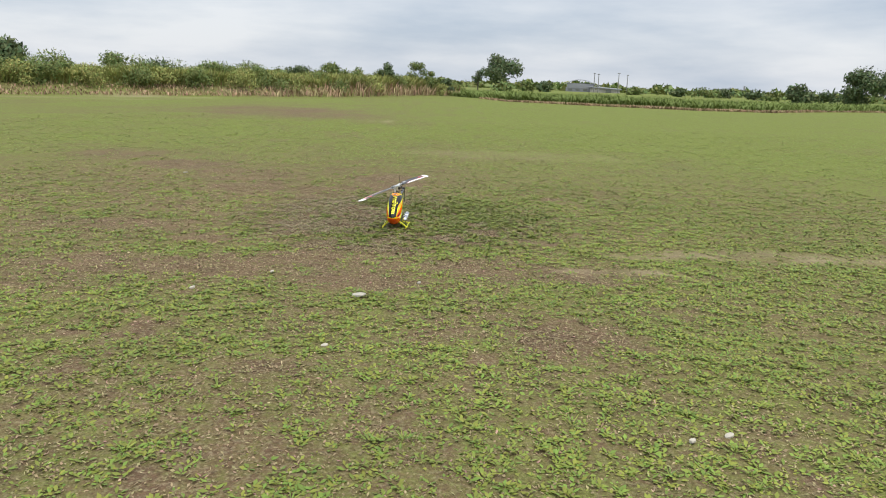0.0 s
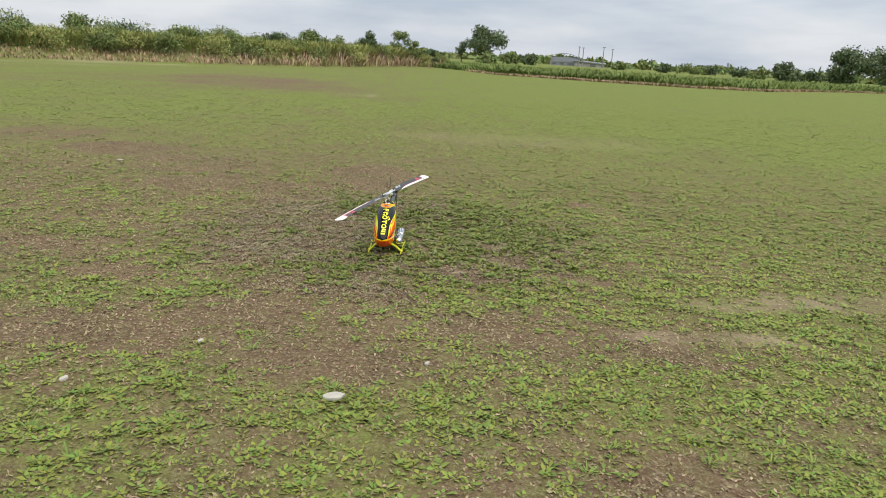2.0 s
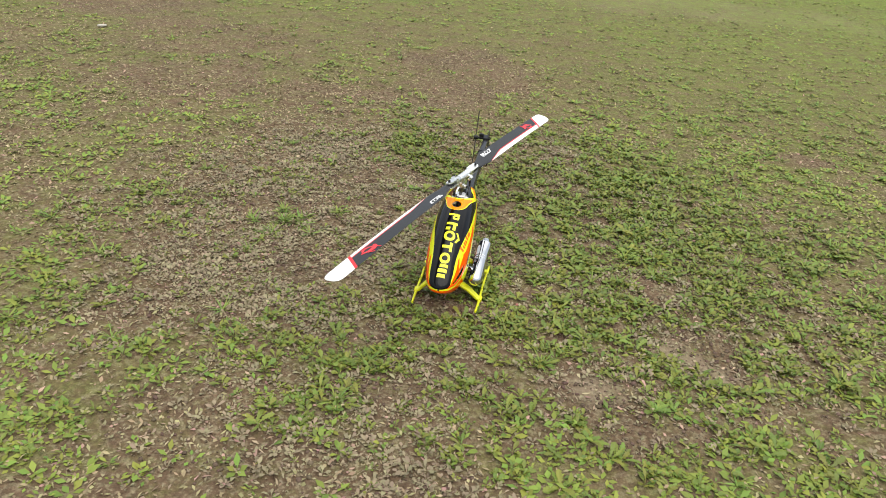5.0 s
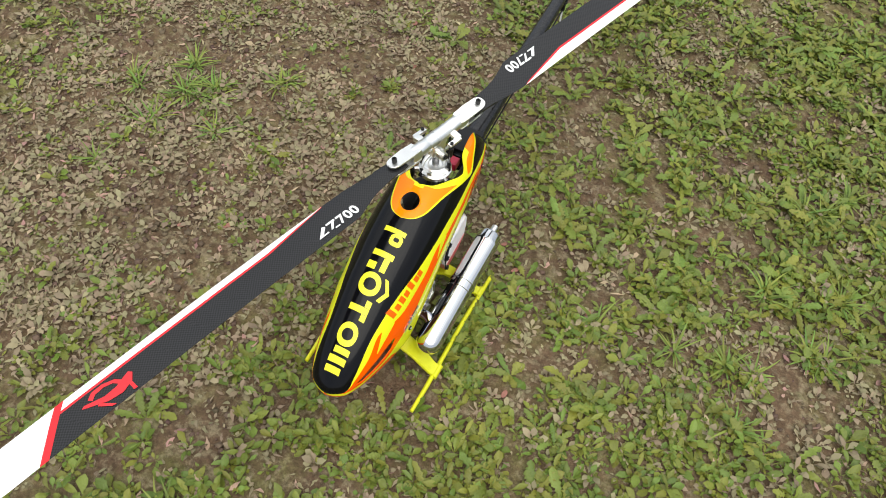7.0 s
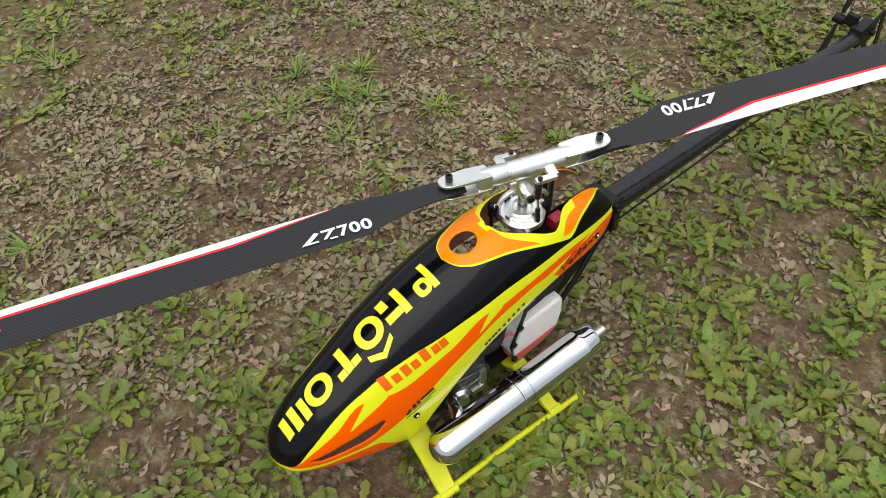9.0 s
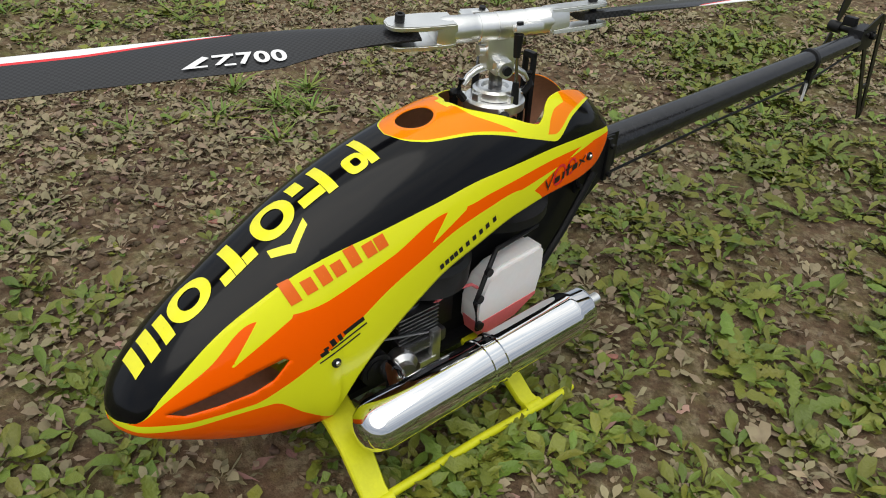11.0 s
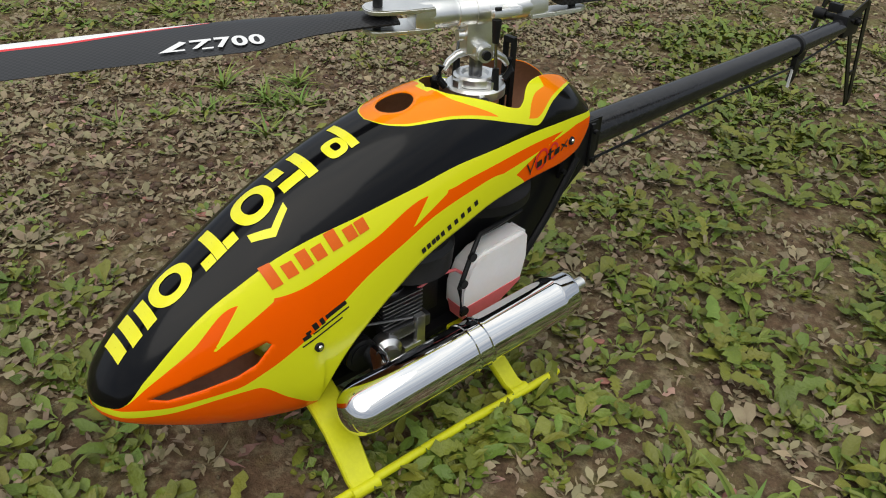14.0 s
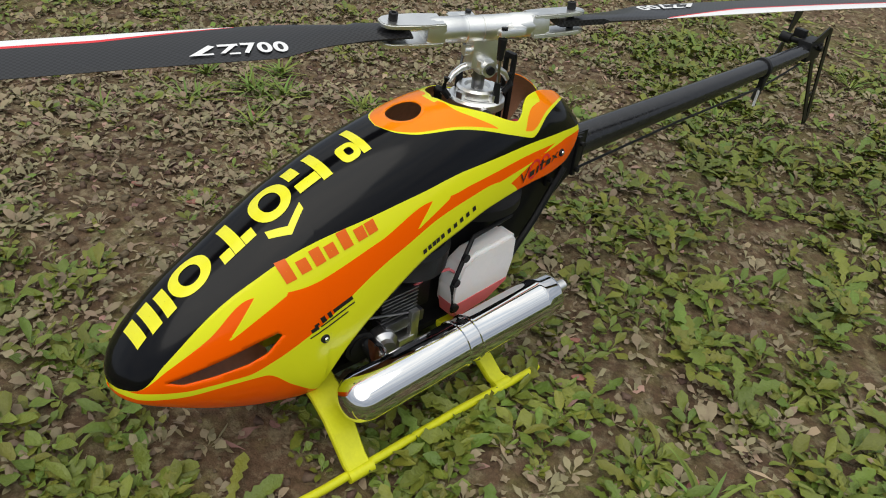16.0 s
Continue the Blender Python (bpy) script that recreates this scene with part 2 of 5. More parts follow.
    mp.inputs[2].default_value = (0.36, 0.29, 0.20, 1)
    l.new(mp.outputs[0], b.inputs["Base Color"])
    bn = n.new("ShaderNodeTexNoise")
    bn.inputs["Scale"].default_value = 55
    bn.inputs["Detail"].default_value = 8
    bn.inputs["Roughness"].default_value = 0.7
    l.new(co.outputs["Object"], bn.inputs["Vector"])
    bp = n.new("ShaderNodeBump")
    bp.inputs["Strength"].default_value = 0.55
    bp.inputs["Distance"].default_value = 0.02
    l.new(bn.outputs[0], bp.inputs["Height"])
    l.new(bp.outputs[0], b.inputs["Normal"])
    return m


M_ground = ground_material()

# ---- building helpers ----


def part(name, bm, material, parent=None, label="", smooth=True):
    me = bpy.data.meshes.new(name)
    bmesh.ops.recalc_face_normals(bm, faces=bm.faces)
    for f in bm.faces:
        f.smooth = smooth
    bm.to_mesh(me)
    bm.free()
    me.materials.append(material)
    if smooth:
        me.set_sharp_from_angle(angle=radians(38))
    ob = new(name, me)
    if parent:
        ob.parent = parent
    return tagged(ob, label)


def put_box(bm, c, size, m=Matrix(), bev=0.0):
    r = bmesh.ops.create_cube(bm, size=1, matrix=m @ Matrix.Translation(c) @ Matrix.Diagonal((*size, 1)))
    if bev:
        es = list({e for v in r["verts"] for e in v.link_edges})
        bmesh.ops.bevel(bm, geom=es, offset=bev, segments=2, affect="EDGES", profile=0.7)
    return bm


def put_rod(bm, a, b, r1, r2=None, seg=16, cap=True):
    a, b = Vector(a), Vector(b)
    q = (b - a).to_track_quat("Z", "Y").to_matrix().to_4x4()
    bmesh.ops.create_cone(bm, cap_ends=cap, segments=seg, radius1=r1, radius2=r1 if r2 is None else r2, depth=(b - a).length, matrix=Matrix.Translation((a + b) / 2) @ q)
    return bm


def put_lathe(bm, profile, a, axis, seg=40):
    """profile: (distance along the axis, radius)."""
    q = Vector(axis).to_track_quat("Z", "Y").to_matrix()
    rings = []
    for d, r in profile:
        rings.append([bm.verts.new(Vector(a) + q @ Vector((r * math.cos(k * math.tau / seg), r * math.sin(k * math.tau / seg), d))) for k in range(seg)])
    for p, s in zip(rings, rings[1:]):
        for k in range(seg):
            bm.faces.new((p[k], p[(k + 1) % seg], s[(k + 1) % seg], s[k]))
    bm.faces.new(rings[0][::-1])
    bm.faces.new(rings[-1])
    return bm


def put_tube(bm, pts, r, seg=10):
    pts = [Vector(p) for p in pts]
    rings = []
    for i, p in enumerate(pts):
        d = (pts[min(i + 1, len(pts) - 1)] - pts[max(i - 1, 0)]).normalized()
        q = d.to_track_quat("Z", "Y").to_matrix()
        rr = r[i] if isinstance(r, (list, tuple)) else r
        rings.append([bm.verts.new(p + q @ Vector((rr * math.cos(k * math.tau / seg), rr * math.sin(k * math.tau / seg), 0))) for k in range(seg)])
    for p, s in zip(rings, rings[1:]):
        for k in range(seg):
            bm.faces.new((p[k], p[(k + 1) % seg], s[(k + 1) % seg], s[k]))
    bm.faces.new(rings[0][::-1])
    bm.faces.new(rings[-1])
    return bm


def put_plate(bm, outline, thick, m):
    """A flat plate: an outline in the plane's x, y, with a thickness along its z."""
    lo = [bm.verts.new(m @ Vector((x, y, -thick / 2))) for x, y in outline]
    hi = [bm.verts.new(m @ Vector((x, y, thick / 2))) for x, y in outline]
    bm.faces.new(lo[::-1])
    bm.faces.new(hi)
    k = len(outline)
    for i in range(k):
        bm.faces.new((lo[i], lo[(i + 1) % k], hi[(i + 1) % k], hi[i]))
    return bm


YZ = Matrix(((0, 0, 1, 0), (1, 0, 0, 0), (0, 1, 0, 0), (0, 0, 0, 1)))  # plane x, y -> world y, z


def quads(name, verts, faces, material):
    """One mesh out of numpy arrays of vertices and four-cornered faces."""
    me = bpy.data.meshes.new(name)
    me.vertices.add(len(verts))
    me.vertices.foreach_set("co", np.ascontiguousarray(verts, dtype=np.float32).ravel())
    me.loops.add(faces.size)
    me.loops.foreach_set("vertex_index", np.ascontiguousarray(faces, dtype=np.int32).ravel())
    me.polygons.add(len(faces))
    me.polygons.foreach_set("loop_start", np.arange(0, faces.size, 4, dtype=np.int32))
    me.update(calc_edges=True)
    me.materials.append(material)
    return new(name, me)


def lattice(ix, iy, seed):
    h = (ix * 374761393 + iy * 668265263 + seed * 974634241) & 0x7FFFFFFF
    h = ((h ^ (h >> 13)) * 1274126177) & 0x7FFFFFFF
    return ((h ^ (h >> 16)) & 0xFFFF) / 65535.0


def vnoise(x, y, size, seed):
    """Smooth value noise, 0 to 1, with features of that size."""
    x, y = np.asarray(x, float) / size + 1000, np.asarray(y, float) / size + 1000
    ix, iy = np.floor(x).astype(np.int64), np.floor(y).astype(np.int64)
    fx, fy = x - ix, y - iy
    fx, fy = fx * fx * (3 - 2 * fx), fy * fy * (3 - 2 * fy)
    a, b = lattice(ix, iy, seed), lattice(ix + 1, iy, seed)
    c, d = lattice(ix, iy + 1, seed), lattice(ix + 1, iy + 1, seed)
    return (a * (1 - fx) + b * fx) * (1 - fy) + (c * (1 - fx) + d * fx) * fy


def spots(x, y, rows):
    """The strongest of some soft oval spots (x, y, rx, ry)."""
    best = np.zeros_like(np.asarray(x, float))
    for cx, cy, rx, ry in rows:
        d = ((x - cx) / rx) ** 2 + ((y - cy) / ry) ** 2
        best = np.maximum(best, np.clip(1.35 - d, 0, 1))
    return best


BARE = [(0.49, -0.61, 0.15, 0.11), (0.85, -0.31, 0.15, 0.13), (0.68, -0.74, 0.13, 0.08), (1.67, 1.66, 0.16, 0.12), (1.36, -0.68, 0.1, 0.09), (-0.07, -0.76, 0.09, 0.05), (0.53, 0.55, 0.09, 0.06), (1.19, -0.52, 0.1, 0.07), (-1.12, -3.13, 0.12, 0.13), (0.78, -3.37, 0.07, 0.1), (-1.48, -3.27, 0.12, 0.09),
        (-0.6, -0.08, 0.14, 0.07), (-0.54, 0.68, 0.12, 0.08), (0.28, 0.12, 0.07, 0.055), (0.19, 0.47, 0.1, 0.05), (-0.39, 0.79, 0.14, 0.05), (-0.47, -0.2, 0.16, 0.1), (-0.5, 0.4, 0.2, 0.08), (0.03, -0.3, 0.12, 0.07), (0.73, 0.02, 0.06, 0.07), (-0.24, -0.52, 0.14, 0.05), (-0.8, 0.25, 0.2, 0.08)]
BROWN = [(-0.95, 1.15, 0.42, 1.1), (-0.6, 0.2, 0.45, 0.6), (-0.75, -0.35, 0.4, 0.3), (-2.0, 1.8, 0.6, 0.5), (-0.5, -0.9, 0.22, 0.2), (-0.07, -1.1, 0.45, 0.2), (-0.9, -1.45, 0.65, 0.25), (-0.04, -1.9, 0.55, 0.25), (1.2, -1.6, 1.3, 0.28), (-1.6, -1.8, 1.1, 0.36), (1.25, -2.95, 0.42, 0.34),
         (0.6, -2.99, 0.2, 0.2), (-1.54, -0.88, 0.3, 0.2), (-0.25, -3.56, 0.2, 0.16), (1.96, -3.95, 0.3, 0.28), (1.95, -4.45, 0.22, 0.2), (-1.2, -3.63, 0.2, 0.14), (-0.49, -4.57, 0.15, 0.15), (-4.6, 16, 3.0, 2.2), (-6, 19, 3, 2), (-4.81, 4.44, 0.9, 0.6), (-3.35, 3.6, 0.8, 0.5), (-2.3, 2.81, 0.7, 0.45), (-0.4, 2.5, 0.5, 0.9), (-2.6, -0.5, 0.9, 0.3)]
PALE = [(3.2, -0.82, 1.0, 0.26), (2.2, -0.95, 0.45, 0.16), (4.2, -0.8, 0.5, 0.2), (1.5, 6.3, 2.2, 0.7), (-1.9, 14.0, 0.9, 0.25), (-16.9, 24.99, 4, 1.0), (-14.98, 29.03, 4, 1.2), (-14.06, 35.95, 3, 1.2), (0.49, -0.61, 0.12, 0.08), (0.85, -0.31, 0.12, 0.1), (1.8, -1.51, 0.5, 0.12)]
LUSH = [(-0.83, -0.88, 0.16, 0.14), (-0.91, -1.22, 0.1, 0.08), (0.58, -0.98, 0.4, 0.2), (-0.28, -0.54, 0.2, 0.1), (0.83, -0.82, 0.4, 0.2), (-0.68, -2.36, 0.35, 0.16), (1.5, -2.12, 0.8, 0.22), (0.11, -2.57, 0.5, 0.23), (-0.94, -2.73, 0.5, 0.3), (-1.65, -2.68, 0.6, 0.33), (0.75, -3.28, 0.24, 0.2), (-0.45, -3.2, 0.37, 0.17)]
EYE = Vector((.63, -6.96, 1.44))
BANK = [(-42, 38), (-32, 39), (-25, 40), (-18, 42), (-11, 45), (-7, 51), (-2, 64), (2, 75)]


def bank(x, y):
    """The low earth bank round the field's far side, 0 at its foot to 1 on top."""
    az = np.degrees(np.arctan2(x - EYE.x, np.maximum(y - EYE.y, 1e-6)))
    d = np.hypot(x - EYE.x, y - EYE.y)
    t = np.clip((d - np.interp(az, [r[0] for r in BANK], [r[1] for r in BANK]) + .5) / 5, 0, 1)
    return t * t * (3 - 2 * t) * np.clip(-az / 5, 0, 1) * np.clip((az + 60) / 10, 0, 1)


def turf(x, y):
    """How green the ground is, 0 (bare) to 1 (full turf)."""
    x, y = np.asarray(x, float), np.asarray(y, float)
    wx, wy = x + 0.3 * (vnoise(x, y, 0.35, 5) - 0.5), y + 0.3 * (vnoise(x, y, 0.35, 6) - 0.5)
    g = 0.60 + 0.32 * (vnoise(wx, wy, 1.1, 1) - 0.5) + 0.5 * (vnoise(wx, wy, 0.3, 2) - 0.5) + 0.25 * (vnoise(x, y, 5.0, 3) - 0.5)
    g = g + 0.25 * np.clip((y - 2) / 4, 0, 1) + 0.12 * np.clip(x / 2, -1, 1) - 0.5 * spots(wx, wy, BROWN) + 0.3 * spots(wx, wy, LUSH)
    g = g - 0.5 * np.clip(1 - np.abs(bank(x, y) - 0.45) * 2.2, 0, 1)
    fx, fy = x + 0.1 * (vnoise(x, y, 0.09, 8) - 0.5), y + 0.1 * (vnoise(x, y, 0.09, 9) - 0.5)
    return np.clip(g - 0.95 * spots(fx, fy, BARE), 0, 1)


def height(x, y):
    """The ground's height: level by the helicopter, falling gently away beyond, with a bank behind."""
    x, y = np.asarray(x, float), np.asarray(y, float)
    r = np.hypot(x, np.maximum(y, 0))
    fall = -0.0172 * np.clip(r - 15, 0, None)
    near = np.clip(1.5 - r / 12, 0, 1)
    return fall + 0.75 * bank(x, y) + near * (0.012 * (vnoise(x, y, 0.09, 21) - 0.5) + 0.016 * (vnoise(x, y, 0.4, 22) - 0.5) + 0.010 * (vnoise(x, y, 0.035, 23) - 0.5)) - 0.004


def blend_pale(x, y):
    return spots(x + 0.3 * (vnoise(x, y, 0.3, 15) - 0.5), y + 0.2 * (vnoise(x, y, 0.3, 16) - 0.5), PALE) * (0.05 + 0.7 * vnoise(x, y, 0.3, 17) ** 1.5) * np.where((y > 4.4) & (y < 8.4), 0.3, 1)


# ---- ground ----


def axis_lines(lo, hi, step, far, grow):
    out = list(np.arange(lo, hi + 1e-6, step))
    s, v = step, hi
    while v < far:
        s *= grow
        v += s
        out.append(v)
    s, v = step, lo
    while v > -far:
        s *= grow
        v -= s
        out.insert(0, v)
    return np.array(out)


def make_ground():
    xs, ys = axis_lines(-1.2, 1.4, 0.024, 4000, 1.07), axis_lines(-1.0, 1.6, 0.024, 4000, 1.065)
    gx, gy = np.meshgrid(xs, ys)
    x, y = gx.ravel(), gy.ravel()
    v = np.stack([x, y, height(x, y)], 1)
    nx, ny = len(xs), len(ys)
    i = (np.arange(ny - 1)[:, None] * nx + np.arange(nx - 1)[None]).ravel()
    ob = quads("ground", v, np.stack([i, i + 1, i + nx + 1, i + nx], 1), M_ground)
    a = ob.data.attributes.new("turf", "FLOAT", "POINT")
    g = turf(x, y)
    near = np.clip(1.5 - np.hypot(x, y) / 1.3, 0, 1)
    a.data.foreach_set("value", (g * (1 - 0.7 * near) * np.clip(0.3 + np.hypot(x, y) / 13, 0, 1.15)).astype(np.float32))
    p = ob.data.attributes.new("pale", "FLOAT", "POINT")
    p.data.foreach_set("value", blend_pale(x, y).astype(np.float32))
    ob.data.polygons.foreach_set("use_smooth", np.ones(len(ob.data.polygons), bool))
    tagged(ob, "patchy mown field of brown soil and green weeds", "ground", kind="structure")


make_ground()
rng = np.random.default_rng(4)


def leaves(name, x, y, length, width, elev, material, label, category, shape, rows=4, fold=0.25, curl=0.8, az=None, lift=0.0, flat=False, sway=0.0, crumple=0.0, jag=0.0):
    """Many leaves in one object. shape: half-widths along the leaf, from stalk to tip.
    sway bends them sideways, crumple twists and buckles them, jag makes the edges uneven."""
    k = len(x)
    az = rng.uniform(0, math.tau, k) if az is None else az
    t = np.linspace(0, 1, rows)
    prof = np.interp(t, np.linspace(0, 1, len(shape)), shape)
    ang = elev[:, None] * (1 - curl * t[None]) + crumple * rng.normal(0, .5, (k, rows))
    azr = az[:, None] + sway * rng.normal(0, 1, (k, 1)) * t[None]
    step = length[:, None] / (rows - 1)
    zero = np.zeros((k, 1))
    cx = np.concatenate([zero, np.cumsum((np.cos(ang) * np.cos(azr))[:, :-1] * step, 1)], 1)
    cy = np.concatenate([zero, np.cumsum((np.cos(ang) * np.sin(azr))[:, :-1] * step, 1)], 1)
    rise = np.maximum(np.concatenate([zero, np.cumsum(np.sin(ang[:, :-1]) * step, 1)], 1), -.002)
    z0 = height(x, y)[:, None] + lift
    c = np.stack([x[:, None] + cx, y[:, None] + cy, z0 + rise + 0.001], 2)
    w = width[:, None] * prof[None]
    tilt = rng.uniform(-0.4, 0.4, k)[:, None] + crumple * rng.normal(0, 1, (k, rows))
    ca, sa = np.cos(azr), np.sin(azr)
    side = np.stack([-sa * w, ca * w, w * tilt], 2)
    one, two = side * rng.uniform(1 - jag, 1 + jag, (k, rows, 1)), side * rng.uniform(1 - jag, 1 + jag, (k, rows, 1))
    if flat:
        v = np.stack([c - one, c + two], 2).reshape(-1, 3)
        i = ((np.arange(k) * rows * 2)[:, None] + (np.arange(rows - 1) * 2)[None]).ravel()
        return tagged(quads(name, v, np.stack([i, i + 1, i + 3, i + 2], 1), material), label, category, kind="stuff")
    mid = c.copy()
    mid[:, :, 2] -= fold * w
    v = np.stack([c - one, mid, c + two], 2).reshape(-1, 3)
    base = (np.arange(k) * rows * 3)[:, None, None]
    r = (np.arange(rows - 1) * 3)[None, :, None]
    s = np.array([0, 1])[None, None]
    i = (base + r + s).ravel()
    ob = quads(name, v, np.stack([i, i + 1, i + 4, i + 3], 1), material)
    ob.data.polygons.foreach_set("use_smooth", np.ones(len(ob.data.polygons), bool))
    return tagged(ob, label, category, kind="stuff")


def spread(x0, x1, y0, y1, per_m2, want, seed_power=1.0):
    k = int((x1 - x0) * (y1 - y0) * per_m2)
    x, y = rng.uniform(x0, x1, k), rng.uniform(y0, y1, k)
    keep = rng.uniform(0, 1, k) < want(x, y) ** seed_power
    return x[keep], y[keep]


def cluster(x, y, count, size):
    """Rosettes: some leaves round each middle, all pointing outwards."""
    k = len(x)
    a = (np.arange(count)[None] * (math.tau / count) + rng.uniform(0, math.tau, (k, 1)) + rng.normal(0, 0.35, (k, count))).ravel()
    d = rng.uniform(0, size, k * count)
    return np.repeat(x, count) + d * np.cos(a), np.repeat(y, count) + d * np.sin(a), a


def under_skids(x, y):
    return (np.abs(np.abs(x) - 0.122) < 0.006) & (y > -0.32) & (y < 0.03)


SPOON = (0.12, 0.28, 0.7, 1.0, 0.8, 0.08)
PADDLE = (0.12, 0.12, 0.2, 0.55, 0.9, 1.0, 0.92, 0.6, 0.1)
TOOTH = (0.15, 0.22, 0.5, 0.3, 0.75, 0.45, 0.95, 0.6, 1.0, 0.65, 0.8, 0.5, 0.05)
BLADE = (0.8, 1.0, 0.8, 0.5, 0.05)
TUFTS = [(-0.7, 0.16), (-0.66, 0.2), (-0.82, 0.12), (-0.74, 0.22), (-0.64, 0.15), (-0.51, 0.29), (-0.72, 0.04), (0.63, 0.05), (0.74, 0.13), (0.64, 0.23), (0.7, 0.49), (0.77, 0.28)]


def clump(x, y):
    """Plants stand in tight groups with soil between."""
    return np.clip(2.6 * (0.6 * vnoise(x, y, 0.12, 51) + 0.4 * vnoise(x, y, 0.05, 52)) - 0.72 + 0.3 * np.clip(2 * x, 0, 1), 0, 1)


def make_weeds():
    bare = lambda x, y: spots(x + 0.1 * (vnoise(x, y, 0.09, 8) - 0.5), y + 0.1 * (vnoise(x, y, 0.09, 9) - 0.5), BARE)
    # by the helicopter
    X0, X1, Y0, Y1 = -1.7, 1.8, -1.3, 2.2
    near = lambda x, y: np.clip(2.6 - np.hypot(x, y - 0.25) / 0.62 + 0.6 * (vnoise(x, y, 0.3, 77) - 0.5), 0, 1)
    green = lambda x, y: np.clip(turf(x, y) * 1.35 - 0.05, 0.05, 1) * (1 - 0.9 * bare(x, y)) * (1 - 0.85 * spots(x, y, PALE))
    x, y = spread(X0, X1, Y0, Y1, 2000, lambda x, y: green(x, y) * near(x, y) * clump(x, y))
    x, y, a = cluster(x, y, 6, 0.006)
    n = len(x)
    s = np.repeat(rng.uniform(0.4, 1.35, n // 6), 6)
    leaves("ground_weeds", x, y, 0.026 * s * rng.uniform(0.45, 1.25, n), 0.0055 * s * rng.uniform(0.6, 1.25, n), rng.uniform(0.3, 1.2, n), M_leaf, "low green broad-leaved weeds on bare soil", "weeds", PADDLE, 6, az=a, curl=1.15, fold=0.5, sway=0.4, crumple=0.28, jag=0.2)
    x, y = spread(X0, X1, Y0, Y1, 260, lambda x, y: near(x, y) * green(x, y) * np.clip(0.7 + x, 0.1, 1) * (0.25 + 0.75 * clump(x, y)))
    x, y, a = cluster(x, y, 7, 0.005)
    n = len(x)
    s = np.repeat(rng.uniform(0.55, 1.3, n // 7), 7)
    leaves("toothed_weeds", x, y, 0.043 * s * rng.uniform(0.5, 1.2, n), 0.0074 * s, rng.uniform(0.15, 0.95, n), M_leaf, "toothed green rosettes lying on the soil", "weeds", TOOTH, 13, az=a, curl=1.1, fold=0.4, sway=0.4, crumple=0.14, jag=0.25)
    x, y = spread(X0, X1, Y0, Y1, 17000, lambda x, y: near(x, y) * np.clip(0.95 - 0.95 * turf(x, y), 0.06, 1) * (0.2 + 0.9 * vnoise(x, y, 0.1, 31)) * (1 - 0.85 * bare(x, y)))
    n = len(x)
    leaves("withered_weeds", x, y, rng.uniform(0.006, 0.019, n), rng.uniform(0.0014, 0.0045, n), rng.uniform(-0.05, 1.0, n), M_leaf_dull, "small dull grey-green withered leaves", "weeds", SPOON, 5, flat=True, sway=0.6, crumple=0.5, jag=0.35, curl=1.2)
    x, y = spread(X0, X1, Y0, Y1, 1700, lambda x, y: near(x, y) * np.clip(0.95 - 1.0 * turf(x, y), 0.05, 1) * (0.25 + 0.9 * vnoise(x, y, 0.1, 33)) * (1 - 0.9 * bare(x, y)))
    x, y, a = cluster(x, y, 6, 0.006)
    n = len(x)
    s = np.repeat(rng.uniform(0.5, 1.3, n // 6), 6)
    leaves("dull_rosettes", x, y, 0.021 * s * rng.uniform(0.6, 1.2, n), 0.0045 * s, rng.uniform(0.2, 1.2, n), M_leaf_dull, "small grey-green rosettes pressed to brown soil", "weeds", PADDLE, 5, az=a, flat=True, sway=0.5, crumple=0.3, jag=0.2, curl=1.2)
    # fresh seedlings among the brown
    x, y = spread(X0, X1, Y0, Y1, 420, lambda x, y: near(x, y) * (1 - 0.8 * turf(x, y)) * (1 - 0.7 * bare(x, y)) * clump(x + 3, y))
    x, y, a = cluster(x, y, 5, 0.004)
    n = len(x)
    s = np.repeat(rng.uniform(0.5, 1.2, n // 5), 5)
    leaves("seedlings", x, y, 0.018 * s * rng.uniform(0.6, 1.2, n), 0.004 * s, rng.uniform(0.3, 1.2, n), M_leaf, "fresh green seedlings on brown soil", "weeds", PADDLE, 5, az=a, curl=1.1, sway=0.3, crumple=0.15)
    x, y = spread(X0, X1, Y0, Y1, 1300, lambda x, y: near(x, y) * np.clip(0.95 - 1.1 * turf(x, y), 0.08, 1) * (1 - 0.6 * bare(x, y)))
    n = len(x)
    leaves("dry_leaf_litter", x, y, rng.uniform(0.008, 0.028, n), rng.uniform(0.0015, 0.006, n), rng.uniform(-0.05, 0.45, n), M_dry, "dry brown leaf litter scattered on soil", "leaf litter", SPOON, 5, sway=0.5, crumple=0.35, jag=0.3)
    x, y = spread(X0, X1, Y0, Y1, 9, lambda x, y: near(x, y) * np.clip(0.35 + 0.6 * turf(x, y), 0, 1))
    x = np.concatenate([x, np.repeat([p[0] for p in TUFTS], 2) + rng.normal(0, .012, 2 * len(TUFTS))])
    y = np.concatenate([y, np.repeat([p[1] for p in TUFTS], 2) + rng.normal(0, .012, 2 * len(TUFTS))])
    x, y, a = cluster(x, y, 18, 0.008)
    n = len(x)
    leaves("grass_tufts", x, y, rng.uniform(0.02, 0.07, n), rng.uniform(0.0013, 0.0030, n), rng.uniform(0.15, 1.0, n), M_grass, "small tufts of fresh green grass", "grass", BLADE, 5, fold=0.4, curl=0.9, az=a, sway=0.25)
    # along the way in
    out = lambda x, y: (1 - near(x, y)) * (np.abs(x - 0.4) < 0.66 * (y + 7) + 0.4) * np.clip((4.6 - y) / 3, 0, 1)
